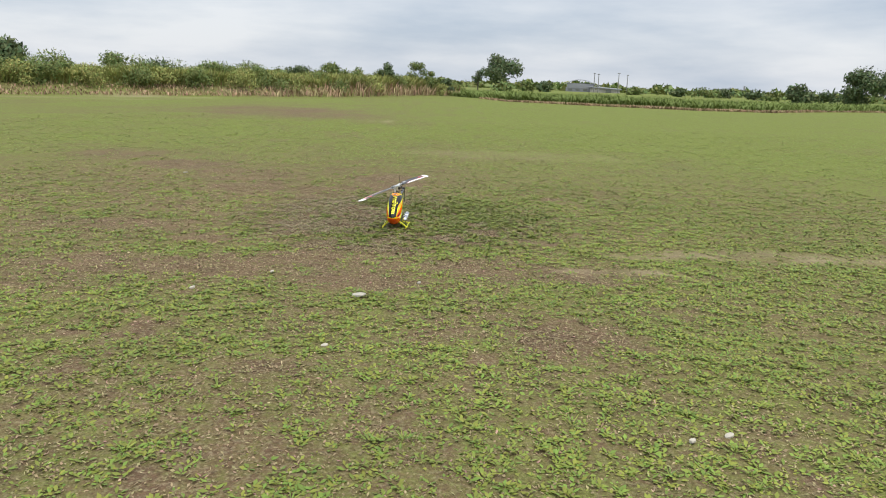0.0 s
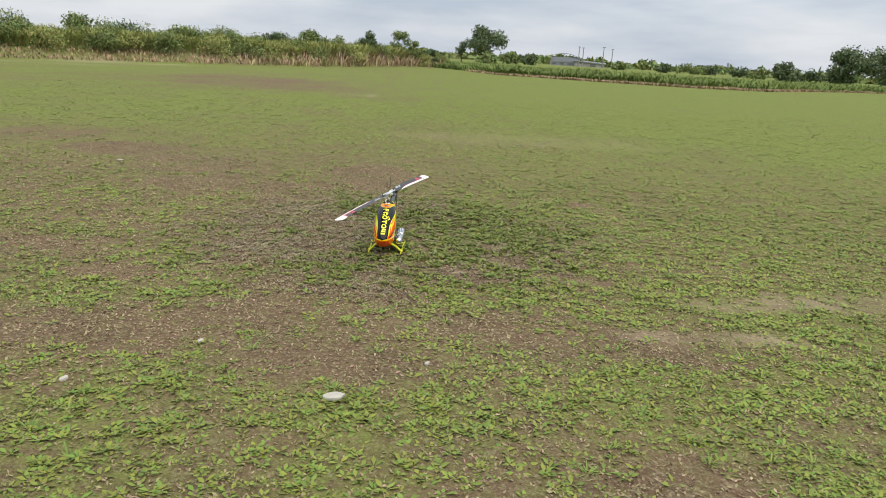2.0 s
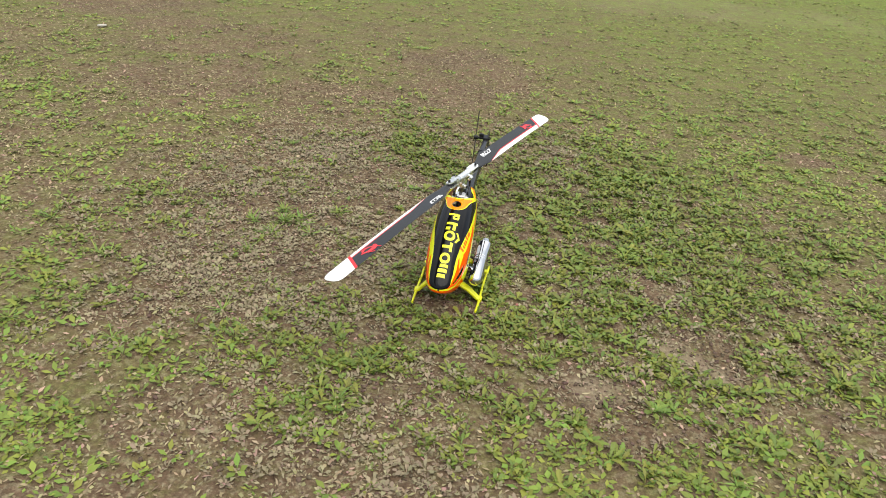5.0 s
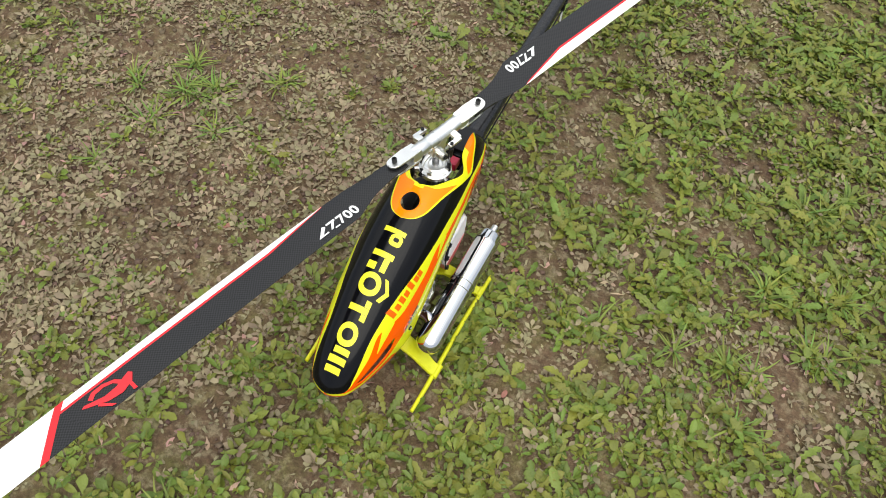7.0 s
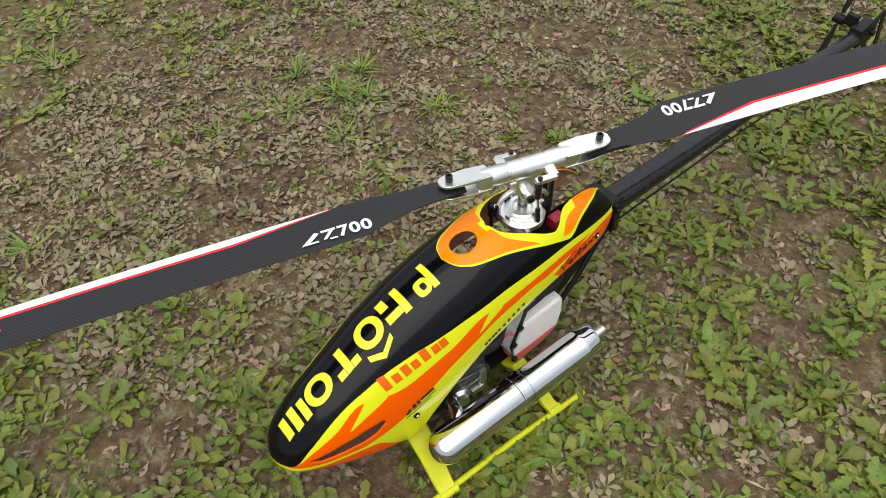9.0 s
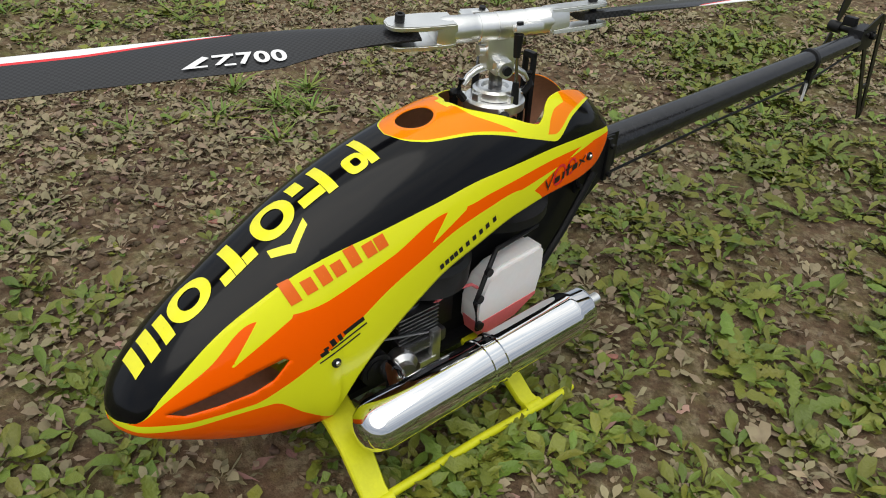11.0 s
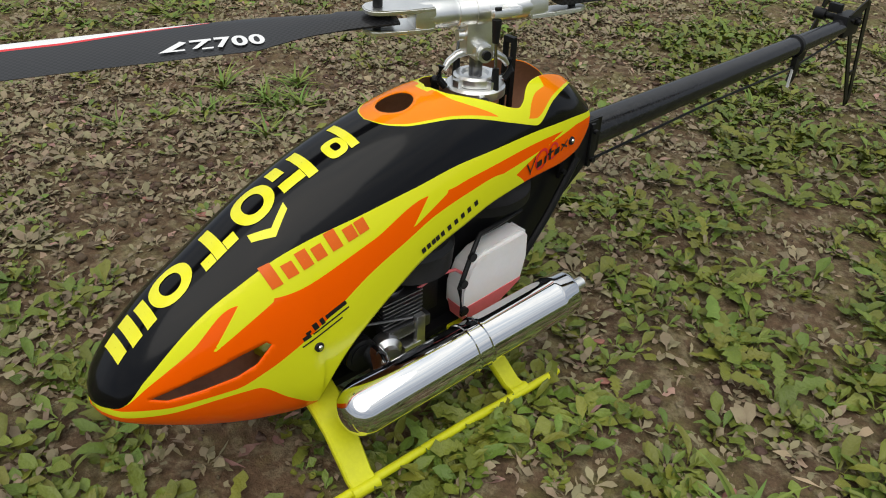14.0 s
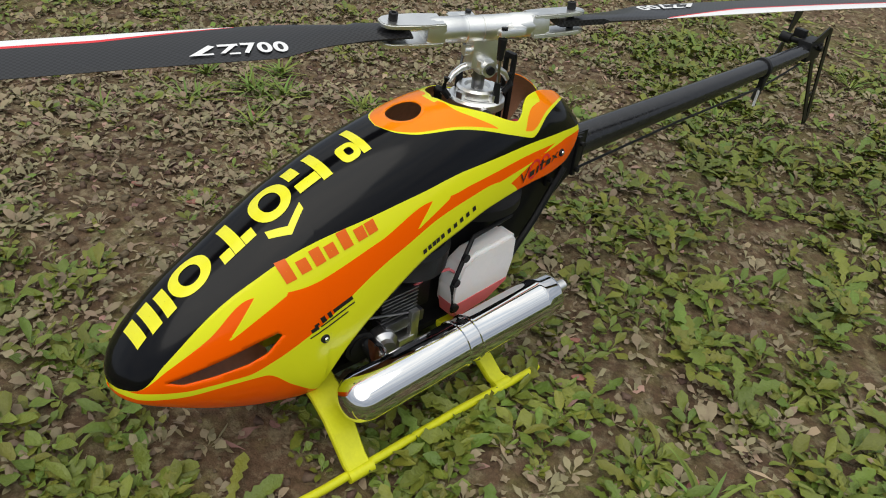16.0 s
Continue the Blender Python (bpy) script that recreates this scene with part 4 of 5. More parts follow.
def make_frame():
    side = [(-.205, .055), (-.19, .045), (-.02, .045), (.0, .055), (.068, .09), (.16, .165), (.175, .175), (.175, .215), (.02, .215), (-.06, .20), (-.12, .175), (-.15, .12), (-.2, .1)]
    for s in (1, -1):
        bm = put_plate(bmesh.new(), side, .002, Matrix.Translation((s * .021, 0, 0)) @ YZ)
        part("side_frame", bm, M_carbon, heli, "black carbon side frame", smooth=False)
        bm = put_tube(bmesh.new(), [(s * .034, .125, .185), (s * .034, .088, .128), (s * .034, .058, .092), (s * .034, .03, .06)], .0042, 8)
        part("frame_strut", bm, M_plastic, heli)
    bm = put_box(bmesh.new(), (0, -.11, .046), (.07, .19, .008), bev=.002)
    put_box(bm, (0, -.19, .075), (.04, .03, .03), bev=.003)
    part("bottom_plate", bm, M_plastic, heli)
    bm = put_box(bmesh.new(), (0, .138, .188), (.05, .062, .054), bev=.006)
    for dy in (.108, .13, .155):
        put_box(bm, (.0265, dy, .188), (.004, .006, .05), bev=.001)
        put_rod(bm, (.030, dy, .205), (.034, dy, .205), .003)
        put_rod(bm, (.030, dy, .172), (.034, dy, .172), .003)
    part("boom_mount", bm, M_plastic, heli, "black boom clamp")
    bm = bmesh.new()
    put_lathe(bm, [(0, .054), (.002, .058), (.012, .058), (.014, .054), (.016, .012), (.02, .012)], (0, .006, .170), (0, 0, 1), 72)
    part("main_gear", bm, M_plastic, heli, "large black main gear")
    bm = put_lathe(bmesh.new(), [(0, .034), (.006, .042), (.03, .044), (.036, .040), (.038, .02)], (.020, -.094, .132), (0, 0, 1), 48)
    part("fan_shroud", bm, M_plastic, heli, "black fan shroud")
    bm = bmesh.new()
    put_rod(bm, (.03, -.124, .088), (.03, -.124, .128), .014)
    put_box(bm, (.044, -.118, .088), (.022, .05, .014), bev=.003)
    engine = part("engine", bm, M_alu_dull, heli, "finned grey metal engine")
    for k in range(7):
        part("cooling_fin", put_box(bmesh.new(), (.03, -.124, .098 + .0045 * k), (.044, .046, .0016), bev=.0005), M_alu_dull, engine)
    bm = bmesh.new()
    put_lathe(bm, [(0, .012), (.004, .014), (.014, .014), (.018, .009), (.024, .009)], (.044, -.142, .078), (1, -.3, 0), 24)
    put_box(bm, (.056, -.108, .082), (.006, .010, .038), bev=.001)
    put_box(bm, (.052, -.118, .066), (.016, .02, .012), bev=.002)
    part("carburettor", bm, M_alu, heli, "bare metal carburettor")
    part("throttle_rod", put_rod(bmesh.new(), (.054, -.17, .118), (.054, -.115, .1), .0013, seg=8), M_steel, heli)
    bm = bmesh.new()
    put_rod(bm, (.02, -.172, .083), (.054, -.172, .083), .012)
    case = part("crankcase", bm, M_plastic, heli, "black ribbed crankcase")
    for k in range(6):
        part("rib", put_lathe(bmesh.new(), [(0, .0165), (.0016, .0165)], (.028 + .0046 * k, -.172, .083), (1, 0, 0), 32), M_plastic, case)
    bm = bmesh.new()
    put_tube(bm, [(.046, -.12, .118), (.05, -.085, .132), (.05, -.06, .128), (.046, -.04, .11)], .0017, 10)
    part("fuel_line", bm, M_fuel, heli, "pink fuel line")
    bm = put_box(bmesh.new(), (.012, .052, .240), (.016, .02, .016), bev=.002)
    part("gyro", bm, M_servo, heli, "small magenta servo")
    # added black box, no real part: keeps the inside below the canopy dark
    part("inner_filler", put_box(bmesh.new(), (.012, -.085, .125), (.03, .05, .11), bev=.003), M_plastic, heli, "black filler box that darkens the inside")
    # tank
    body = [(-.052, .088), (-.056, .112), (-.045, .137), (-.028, .147), (.028, .152), (.036, .146), (.037, .118), (.031, .092), (-.0, .075), (-.048, .070)]
    tank_lo = [(-.0535, .094), (.032, .0995), (.030, .09), (-.0, .074), (-.048, .069)]
    bm = put_plate(bmesh.new(), body, .026, Matrix.Translation((.0435, 0, 0)) @ YZ)
    bmesh.ops.bevel(bm, geom=bm.edges[:], offset=.004, segments=3, affect="EDGES")
    bmesh.ops.translate(bm, vec=(0, 0, -.010), verts=bm.verts)
    tank = part("fuel_tank", bm, M_tank, heli, "milky white fuel tank with pink fuel")
    bm = put_plate(bmesh.new(), [(y, z - .0005) for y, z in tank_lo], .0272, Matrix.Translation((.0435, 0, 0)) @ YZ)
    bmesh.ops.bevel(bm, geom=bm.edges[:], offset=.0035, segments=2, affect="EDGES")
    bmesh.ops.translate(bm, vec=(0, 0, -.010), verts=bm.verts)
    part("fuel", bm, M_fuel, tank, "pink fuel showing through")
    bm = bmesh.new()
    put_tube(bm, [(.058, -.055, .075), (.058, -.06, .11), (.057, -.047, .14), (.05, -.03, .156), (.046, .03, .16)], .0026, 8)
    for p in ((.059, -.058, .116), (.0575, -.047, .142), (.059, -.055, .082)):
        put_rod(bm, p, (p[0] + .004, p[1], p[2]), .0045)
    part("tank_bracket", bm, M_plastic, heli)


make_frame()


def make_muffler():
    a, b = Vector((.098, -.226, .073)), Vector((.1028, .049, .0837))
    L = (b - a).length
    r = .0238
    prof = [(0, .0008), (.0005, .005), (.002, .011), (.006, .017), (.012, .0215), (.020, r), (L * .49, r), (L * .493, r + .0013), (L * .5, r + .0013), (L * .503, r), (L * .55, r), (L * .553, r + .0013), (L * .56, r + .0013), (L * .563, r), (L - .028, r), (L - .026, r + .0007), (L - .022, r + .0007), (L - .020, r), (L - .005, r - .0004), (L - .0015, r - .002), (L, r - .005), (L + .0005, .010)]
    bm = put_lathe(bmesh.new(), prof, a, b - a, 64)
    m = part("exhaust_muffler", bm, M_chrome, heli, "mirror-polished chrome exhaust muffler")
    d = (b - a).normalized()
    part("outlet_pipe", put_lathe(bmesh.new(), [(0, .0062), (.023, .0062), (.023, .0046), (.008, .0046)], b - d * .001, d, 24), M_alu, m)
    bm = put_tube(bmesh.new(), [(.06, -.165, .085), (.075, -.168, .088), (.088, -.175, .083), (.098, -.185, .078)], .010, 14)
    part("exhaust_header", bm, M_chrome, heli, "polished exhaust header")


make_muffler()


def make_gear():
    for s in (1, -1):
        off = 0 if s > 0 else .026
        pts = [(s * .119, -.312, .014), (s * .121, -.26, .010), (s * .123, -.1, .009), (s * .128, -.02, .009), (s * .130, .012, .010), (s * .1295, .018, .0105)]
        pts = [(x - s * off, y, z) for x, y, z in pts]
        part("skid", put_tube(bmesh.new(), pts, [.0035, .0043, .0043, .0043, .0043, .0035], 12), M_gear, heli, "yellow skid tube")
        for y0, y1, w0, w1, x0, z0 in ((-.212, -.222, .034, .024, .030, .056), (-.045, -.034, .026, .018, .040, .047)):
            bm = bmesh.new()
            path = [(x0, z0, 0), (.055 - off * .3, .052, .25), (.078 - off * .6, .042, .5), (.098 - off * .8, .026, .75), (.113 - off, .013, .9), (.125 - off, .0105, 1)]
            rings = []
            for i, (x, z, t) in enumerate(path):
                y, w = y0 + (y1 - y0) * t, w0 + (w1 - w0) * t
                nx, nz = (path[min(i + 1, 5)][0] - path[max(i - 1, 0)][0]), (path[min(i + 1, 5)][1] - path[max(i - 1, 0)][1])
                ln = math.hypot(nx, nz)
                ox, oz = -nz / ln * .0042, nx / ln * .0042
                ring = []
                for dy, k in ((-.5, .55), (-.44, 1), (.44, 1), (.5, .55), (.5, -.55), (.44, -1), (-.44, -1), (-.5, -.55)):
                    ring.append(bm.verts.new((s * (x + ox * k), y + w * dy, z + oz * k)))
                rings.append(ring)
            for p, q in zip(rings, rings[1:]):
                for k in range(8):
                    bm.faces.new((p[k], p[(k + 1) % 8], q[(k + 1) % 8], q[k]))
            bm.faces.new(rings[0][::-1])
            bm.faces.new(rings[-1])
            leg = part("gear_leg", bm, M_gear, heli, "curved yellow landing gear leg")
            part("skid_clamp", put_rod(bmesh.new(), (s * (.1235 - off), y1 - w1 * .55, .0095), (s * (.1245 - off), y1 + w1 * .55, .0095), .0062, seg=14), M_gear, leg)


make_gear()


def make_tail():
    a, b = Vector((0, .10, .186)), Vector((0, .79, .198))
    part("tail_boom", put_rod(bmesh.new(), a, b, .0205, .0122, 40), M_boom, heli, "tapered glossy black carbon tail boom")
    part("boom_ring", put_lathe(bmesh.new(), [(0, .0148), (.001, .0164), (.007, .0164), (.008, .0148)], (0, .645, .1955), (0, 1, .016), 32), M_plastic, heli)
    bm = put_tube(bmesh.new(), [(.016, .16, .160), (.014, .4, .168), (.011, .645, .168), (.008, .78, .183)], .0017, 8)
    part("tail_pushrod", bm, M_plastic, heli)
    bm = put_box(bmesh.new(), (.010, .645, .173), (.008, .010, .018), bev=.001)
    part("pushrod_guide", bm, M_plastic, heli)
    part("cable_tie", put_box(bmesh.new(), (.011, .641, .152), (.0035, .002, .03), pose(0, 0, 0)), M_decal_w, heli, "white cable tie end")
    bm = put_box(bmesh.new(), (0, .812, .200), (.024, .05, .034), bev=.004)
    put_rod(bm, (-.045, .818, .205), (.02, .818, .205), .005)
    put_box(bm, (-.02, .806, .222), (.02, .012, .014), bev=.002)
    for k in range(3):
        put_rod(bm, (.012, .80 + .012 * k, .21), (.016, .80 + .012 * k, .21), .0025)
    part("tail_gearbox", bm, M_plastic, heli, "black tail gearbox")
    bm = bmesh.new()
    m = Matrix.Translation((.010, 0, 0)) @ YZ
    put_plate(bm, [(.792, .218), (.803, .218), (.898, .058), (.905, .045), (.893, .044), (.887, .058)], .0025, m)
    put_plate(bm, [(.842, .236), (.856, .232), (.909, .055), (.905, .045), (.895, .046), (.899, .058)], .0025, m)
    put_plate(bm, [(.792, .218), (.842, .236), (.85, .226), (.80, .196)], .0025, m)
    put_plate(bm, [(.867, .112), (.882, .112), (.88, .104), (.872, .104)], .0025, m)
    part("tail_fin", bm, M_carbon, heli, "black carbon tail fin of two struts", smooth=False)
    rot = part("tail_rotor_hub", put_rod(bmesh.new(), (-.055, .818, .205), (-.036, .818, .205), .009), M_plastic, heli)
    for up in (1, -1):
        bm = put_plate(bmesh.new(), [(-.006, .010 * up), (.006, .010 * up), (.014, .04 * up), (.014, .112 * up), (.008, .118 * up), (-.012, .116 * up), (-.012, .04 * up)], .0025, Matrix.Translation((-.046, .818, .205)) @ Matrix.Rotation(radians(-22), 4, "X") @ YZ)
        part("tail_blade", bm, M_carbon, rot, "black tail rotor blade", smooth=False)


make_tail()

HUB_Z, HEAD = 0.352, -18.4
grips = []


def make_blade(parent, white, start):
    """white: how wide the painted leading edge is; start: where along the blade it begins."""
    bm = bmesh.new()
    names = ("white_edge", "red_line", "red_arc", "white_tip")
    lay = {k: bm.verts.layers.float.new(k) for k in names}
    lead = curve([(.078, .012), (.11, .0135), (.15, .018), (.185, .0215), (.21, .022), (.76, .022), (.785, .016), (.7935, .004)])
    trail = curve([(.078, -.014), (.11, -.016), (.15, -.021), (.185, -.032), (.2, -.0375), (.21, -.038), (.76, -.038), (.785, -.034), (.7935, -.022)])
    rs = [.078 + .0065 * i for i in range(111)] + [.7935]
    secs = 12
    loops = []
    for r in rs:
        x1, x0 = lead(r), trail(r)
        thick = .0075 if r < .13 else max(.0032, .0075 - (r - .13) * .05)
        z0 = -.028 * max(0, (r - .1) / .69) ** 1.6
        up, dn = [], []
        for i in range(secs + 1):
            t = i / secs
            x = x1 + (x0 - x1) * t
            h = thick * (1.0 - (2 * t - 0.7) ** 2 * .45 if r < .13 else (math.sqrt(t) * 1.9 * (1 - t) + .12)) / 1.1
            for lst, k in ((up, 1), (dn, -1)):
                v = bm.verts.new((x, r, z0 + k * h * .5))
                u = (x1 - x)
                v[lay["white_edge"]] = min(white * min(1, max(0, (r - start) / .11)) - u, r - start)
                v[lay["red_line"]] = min((white + .0037) * min(1, max(0, (r - start + .01) / .12)) - u, r - start)
                v[lay["white_tip"]] = r - (.668 + u * .85)
                v[lay["red_arc"]] = min(.009 - abs(r - (.664 + u * .85)), r - .6)
                lst.append(v)
        loops.append(up + dn[::-1])
    k = len(loops[0])
    for p, q in zip(loops, loops[1:]):
        for i in range(k):
            bm.faces.new((p[i], p[(i + 1) % k], q[(i + 1) % k], q[i]))
    bm.faces.new(loops[0][::-1])
    bm.faces.new(loops[-1])
    part("rotor_blade", bm, M_blade, parent, "dark carbon rotor blade with white edge and tip")

    def flat(pts_list, name, material, label, z=.0038, off=0.0):
        b2 = bmesh.new()
        for pts in pts_list:
            b2.faces.new([b2.verts.new((x, r + off, z - .028 * max(0, (r - .1) / .69) ** 1.6)) for r, x in pts])
        part(name, b2, material, parent, label, smooth=False)

    # printed mark: a plain triangle and bar, then the number
    flat([[(.262, -.028), (.245, -.0115), (.2405, -.0145), (.252, -.0255), (.243, -.0255), (.243, -.028)], [(.2385, -.0115), (.2225, -.0115), (.2225, -.015), (.2385, -.015)], [(.2295, -.015), (.2245, -.015), (.234, -.0265), (.238, -.0265)], [(.231, -.0265), (.2225, -.0265), (.2225, -.029), (.231, -.029)]], "printed_mark", M_decal_w, "white printed mark", .0017, .008)
    fc = bpy.data.curves.new("printed_number", "FONT")
    fc.body = "700"
    fc.size = .0235
    fc.space_character = 1.1
    fc.extrude = .0001
    fc.offset = .0007
    txt = new("printed_number", fc)
    txt.parent = parent
    txt.matrix_basis = Matrix.Translation((-.0285, .229, .0004)) @ Matrix.Rotation(radians(-90), 4, "Z") @ Matrix.Rotation(radians(0), 4, "X")
    fc.materials.append(M_decal_w)
    tagged(txt, "white printed number")
    flat([[(0.5727, -0.0106), (0.5792, -0.0216), (0.596, -0.0277), (0.6158, -0.0244), (0.6455, -0.0094), (0.6411, -0.0067), (0.6159, -0.0146), (0.5982, -0.0137), (0.588, -0.0095), (0.5763, -0.0058)], [(0.5882, -0.0101), (0.5943, -0.0025), (0.6097, 0.0035), (0.6255, 0.0033), (0.6338, -0.0036), (0.6295, -0.0086), (0.6231, -0.0031), (0.6099, -0.002), (0.5989, -0.0058), (0.5936, -0.0125)], [(0.6098, -0.0355), (0.6156, -0.0342), (0.6291, -0.0206), (0.6249, -0.0185)], [(0.5791, -0.0355), (0.5843, -0.0345), (0.5847, -0.0232), (0.5799, -0.0213)]], "red_mark", M_decal_r, "red printed swirl", .0016)


def make_grip(white, start):
    bm = bmesh.new()
    put_lathe(bm, [(.004, .0105), (.006, .0122), (.022, .0122), (.0225, .0116), (.026, .0116), (.027, .0122), (.052, .0118), (.060, .0105)], (0, 0, 0), (0, 1, 0), 36)
    for s in (1, -1):
        outline = [(-.012, .046), (.012, .046), (.0128, .07), (.0120, .095), (.0095, .102), (.0045, .106), (-.0045, .106), (-.0095, .102), (-.0120, .095), (-.0128, .07)]
        b2 = bmesh.new()
        put_plate(b2, outline, .0042, Matrix.Translation((0, 0, s * .0088)))
        bmesh.ops.bevel(b2, geom=b2.edges[:], offset=.0010, segments=2, affect="EDGES")
        me = bpy.data.meshes.new("tmp")
        b2.to_mesh(me)
        b2.free()
        bm.from_mesh(me)
    put_box(bm, (0, .054, 0), (.0245, .020, .0215), bev=.006)
    # pitch arm on the leading side
    put_box(bm, (.017, .024, .001), (.018, .012, .007), bev=.0015)
    put_box(bm, (.026, .014, .001), (.008, .026, .006), bev=.0015)
    ob = part("blade_grip", bm, M_alu, heli, "satin silver blade grip")
    part("blade_bolt", put_lathe(bmesh.new(), [(-.014, .0036), (.0112, .0036), (.0112, .0042), (.0175, .0042), (.018, .0036), (.018, .0022), (.0155, .002)], (0, .0935, 0), (0, 0, 1), 20), M_plastic, ob, "black blade bolt")
    part("arm_screw", put_rod(bmesh.new(), (.027, .006, .004), (.027, .006, .0065), .003, seg=12), M_plastic, ob)
    make_blade(ob, white, start)
    return ob


for flip, white, start in ((0, .0165, .195), (180, .0115, .225)):
    g = make_grip(white, start)
    g.matrix_basis = pose(0, 0, HUB_Z, 0, -5, HEAD + flip)
    grips.append(g)


def make_head():
    R = pose(0, 0, 0, 0, 0, HEAD)
    bm = put_rod(bmesh.new(), (0, 0, .17), (0, 0, .325), .0062, seg=28)
    part("main_mast", bm, M_steel, heli, "bare steel main mast")
    bm = put_box(bmesh.new(), (0, 0, .334), (.017, .028, .036), R, bev=.003)
    put_rod(bm, R @ Vector((0, -.0055, HUB_Z)), R @ Vector((0, .0055, HUB_Z)), .0126, seg=36)
    put_rod(bm, R @ Vector((0, -.02, .332)), R @ Vector((0, .02, .332)), .005)
    put_box(bm, (0, 0, .3185), (.03, .016, .013), R, bev=.003)
    put_rod(bm, R @ Vector((-.017, 0, .3185)), R @ Vector((.020, 0, .3185)), .0072, seg=24)
    for s in (1, -1):
        put_tube(bm, [R @ Vector((s * .004, s * .004, .317)), R @ Vector((s * .004, s * .018, .313)), R @ Vector((s * .003, s * .026, .308)), R @ Vector((s * .002, s * .031, .301))], [.0044, .0036, .0032, .0026], 10)
    hub = part("rotor_hub", bm, M_alu, heli, "satin silver rotor hub block")
    part("hub_bolt", put_rod(bmesh.new(), R @ Vector((.020, 0, .3185)), R @ Vector((.0225, 0, .3185)), .0042), M_plastic, hub, "black hub bolt")
    sw = new("swashplate")
    sw.parent = heli
    bm = put_lathe(bmesh.new(), [(0, .024), (.002, .0285), (.009, .0285), (.011, .026)], (0, 0, -.006), (0, 0, 1), 48)
    for k in range(3):
        a = radians(90 + 120 * k)
        put_rod(bm, (.026 * math.cos(a), .026 * math.sin(a), 0), (.038 * math.cos(a), .038 * math.sin(a), 0), .0035)
    part("outer_ring", bm, M_alu, sw, "silver swashplate ring")
    bm = put_lathe(bmesh.new(), [(0, .0205), (.007, .0205), (.009, .018), (.009, .013), (.006, .011), (.006, .007)], (0, 0, .0055), (0, 0, 1), 40)
    for k in range(4):
        a = radians(HEAD + 90 * k + 20)
        put_box(bm, (.021, 0, .008), (.008, .008, .008), pose(0, 0, 0, 0, 0, math.degrees(a)), bev=.001)
    part("inner_ring", bm, M_alu, sw)
    for s in (1, -1):
        x, y = s * .0285, s * .004
        p = R @ Vector((x, y, 0))
        q = R @ Vector((s * .021, s * .010, 0))
        bm = put_rod(bmesh.new(), (q.x, q.y, .022), (p.x, p.y, .056), .0014, seg=10)
        link = part("pitch_link", bm, M_steel, sw, "thin steel pitch link")
        part("link_end", put_rod(bmesh.new(), (q.x, q.y, .004), (q.x, q.y, .024), .0042, .003, 12), M_plastic, sw, "black ball link")
        part("link_end", put_rod(bmesh.new(), (p.x, p.y, .050), (p.x, p.y, .070), .003, .0044, 12), M_plastic, sw, "black ball link")
        # scissor arms
        u = R @ Vector((0, s * .034, 0))
        e = R @ Vector((0, s * .030, 0))
        bm = put_tube(bmesh.new(), [(u.x, u.y, .024), (u.x * 1.08, u.y * 1.08, .012), (e.x, e.y, .004)], [.0032, .0038, .0032], 8)
        part("scissor_arm", bm, M_plastic, sw, "black scissor arm")
    for k in range(3):
        bm = bmesh.new()
        a = radians(90 + 120 * k)
        x, y = .039 * math.cos(a), .039 * math.sin(a)
        put_rod(bm, (x, y, -.045), (x, y, -.006), .002, seg=8)
        bmesh.ops.create_icosphere(bm, subdivisions=2, radius=.0052, matrix=Matrix.Translation((x, y, 0)))
        put_rod(bm, (x, y, -.016), (x, y, -.002), .0042, seg=10)
        part("servo_link", bm, M_plastic, sw, "black servo link")
    # guide behind the swashplate
    bm = bmesh.new()
    for dx in (-.005, .005):
        put_box(bm, (dx, .043, .285), (.003, .006, .07), bev=.001)
    put_box(bm, (0, .043, .319), (.013, .006, .006), bev=.002)
    part("swash_guide", bm, M_plastic, heli, "black upright guide loop")
    return sw


swash = make_head()

# ---- litter on the ground ----


def scrap(name, x, y, w, l, turn, material, label, category, thick=.004):
    bm = bmesh.new()
    k = 11
    r = random.Random(int(x * 1000 + y * 77))
    out = []
    for i in range(k):
        a = i * math.tau / k
        s = r.uniform(.75, 1.1)
        out.append((math.cos(a) * w * s, math.sin(a) * l * s))
    put_plate(bm, out, thick, Matrix())
    for v in bm.verts:
        v.co.z += .25 * thick * math.sin(40 * v.co.x) + r.uniform(0, thick * .4)
    bmesh.ops.bevel(bm, geom=bm.edges[:], offset=thick * .2, segments=1, affect="EDGES")
    ob = part(name, bm, material, None, label)
    ob.matrix_world = pose(x, y, float(height(x, y)) + thick * .4 + .003, r.uniform(-8, 8), r.uniform(-8, 8), turn)
    return tagged(ob, category=category, group="litter on the field")


scrap("paper_scrap", -.01, -2.40, .045, .03, 15, M_paper, "crumpled off-white paper scrap on the turf", "paper scrap", .012)
for x, y, s in ((-1.115, -2.34, .028), (-.07, -3.262, .028), (-3.03, 2.69, .045), (1.772, -4.1, .03), (1.6, -4.17, .024), (.35, -2.0, .02), (-.7, -1.9, .022)):
    scrap("stone", x, y, s * .75, s * .55, 30, M_stone, "small pale stone lying in the weeds", "stone", .012)
for x, y, s in ((-.48, -.165, .012), (-.4, -.12, .014), (.12, .1, .010), (.165, .05, .012), (.33, .02, .014), (-.35, .62, .014), (.2, -.05, .010), (-.28, .48, .012), (.25, -.2, .012), (-.62, .1, .014)):
    scrap("red_scrap", x, y, s * .75, s * .4, x * 300, M_chip, "small reddish brown paper scrap on soil", "paper scrap", .0025)

# ---- bank of reeds and bushes, tall grass and distance ----
def polar(az, d):
    return EYE.x + d * math.sin(radians(az)), EYE.y + d * math.cos(radians(az))


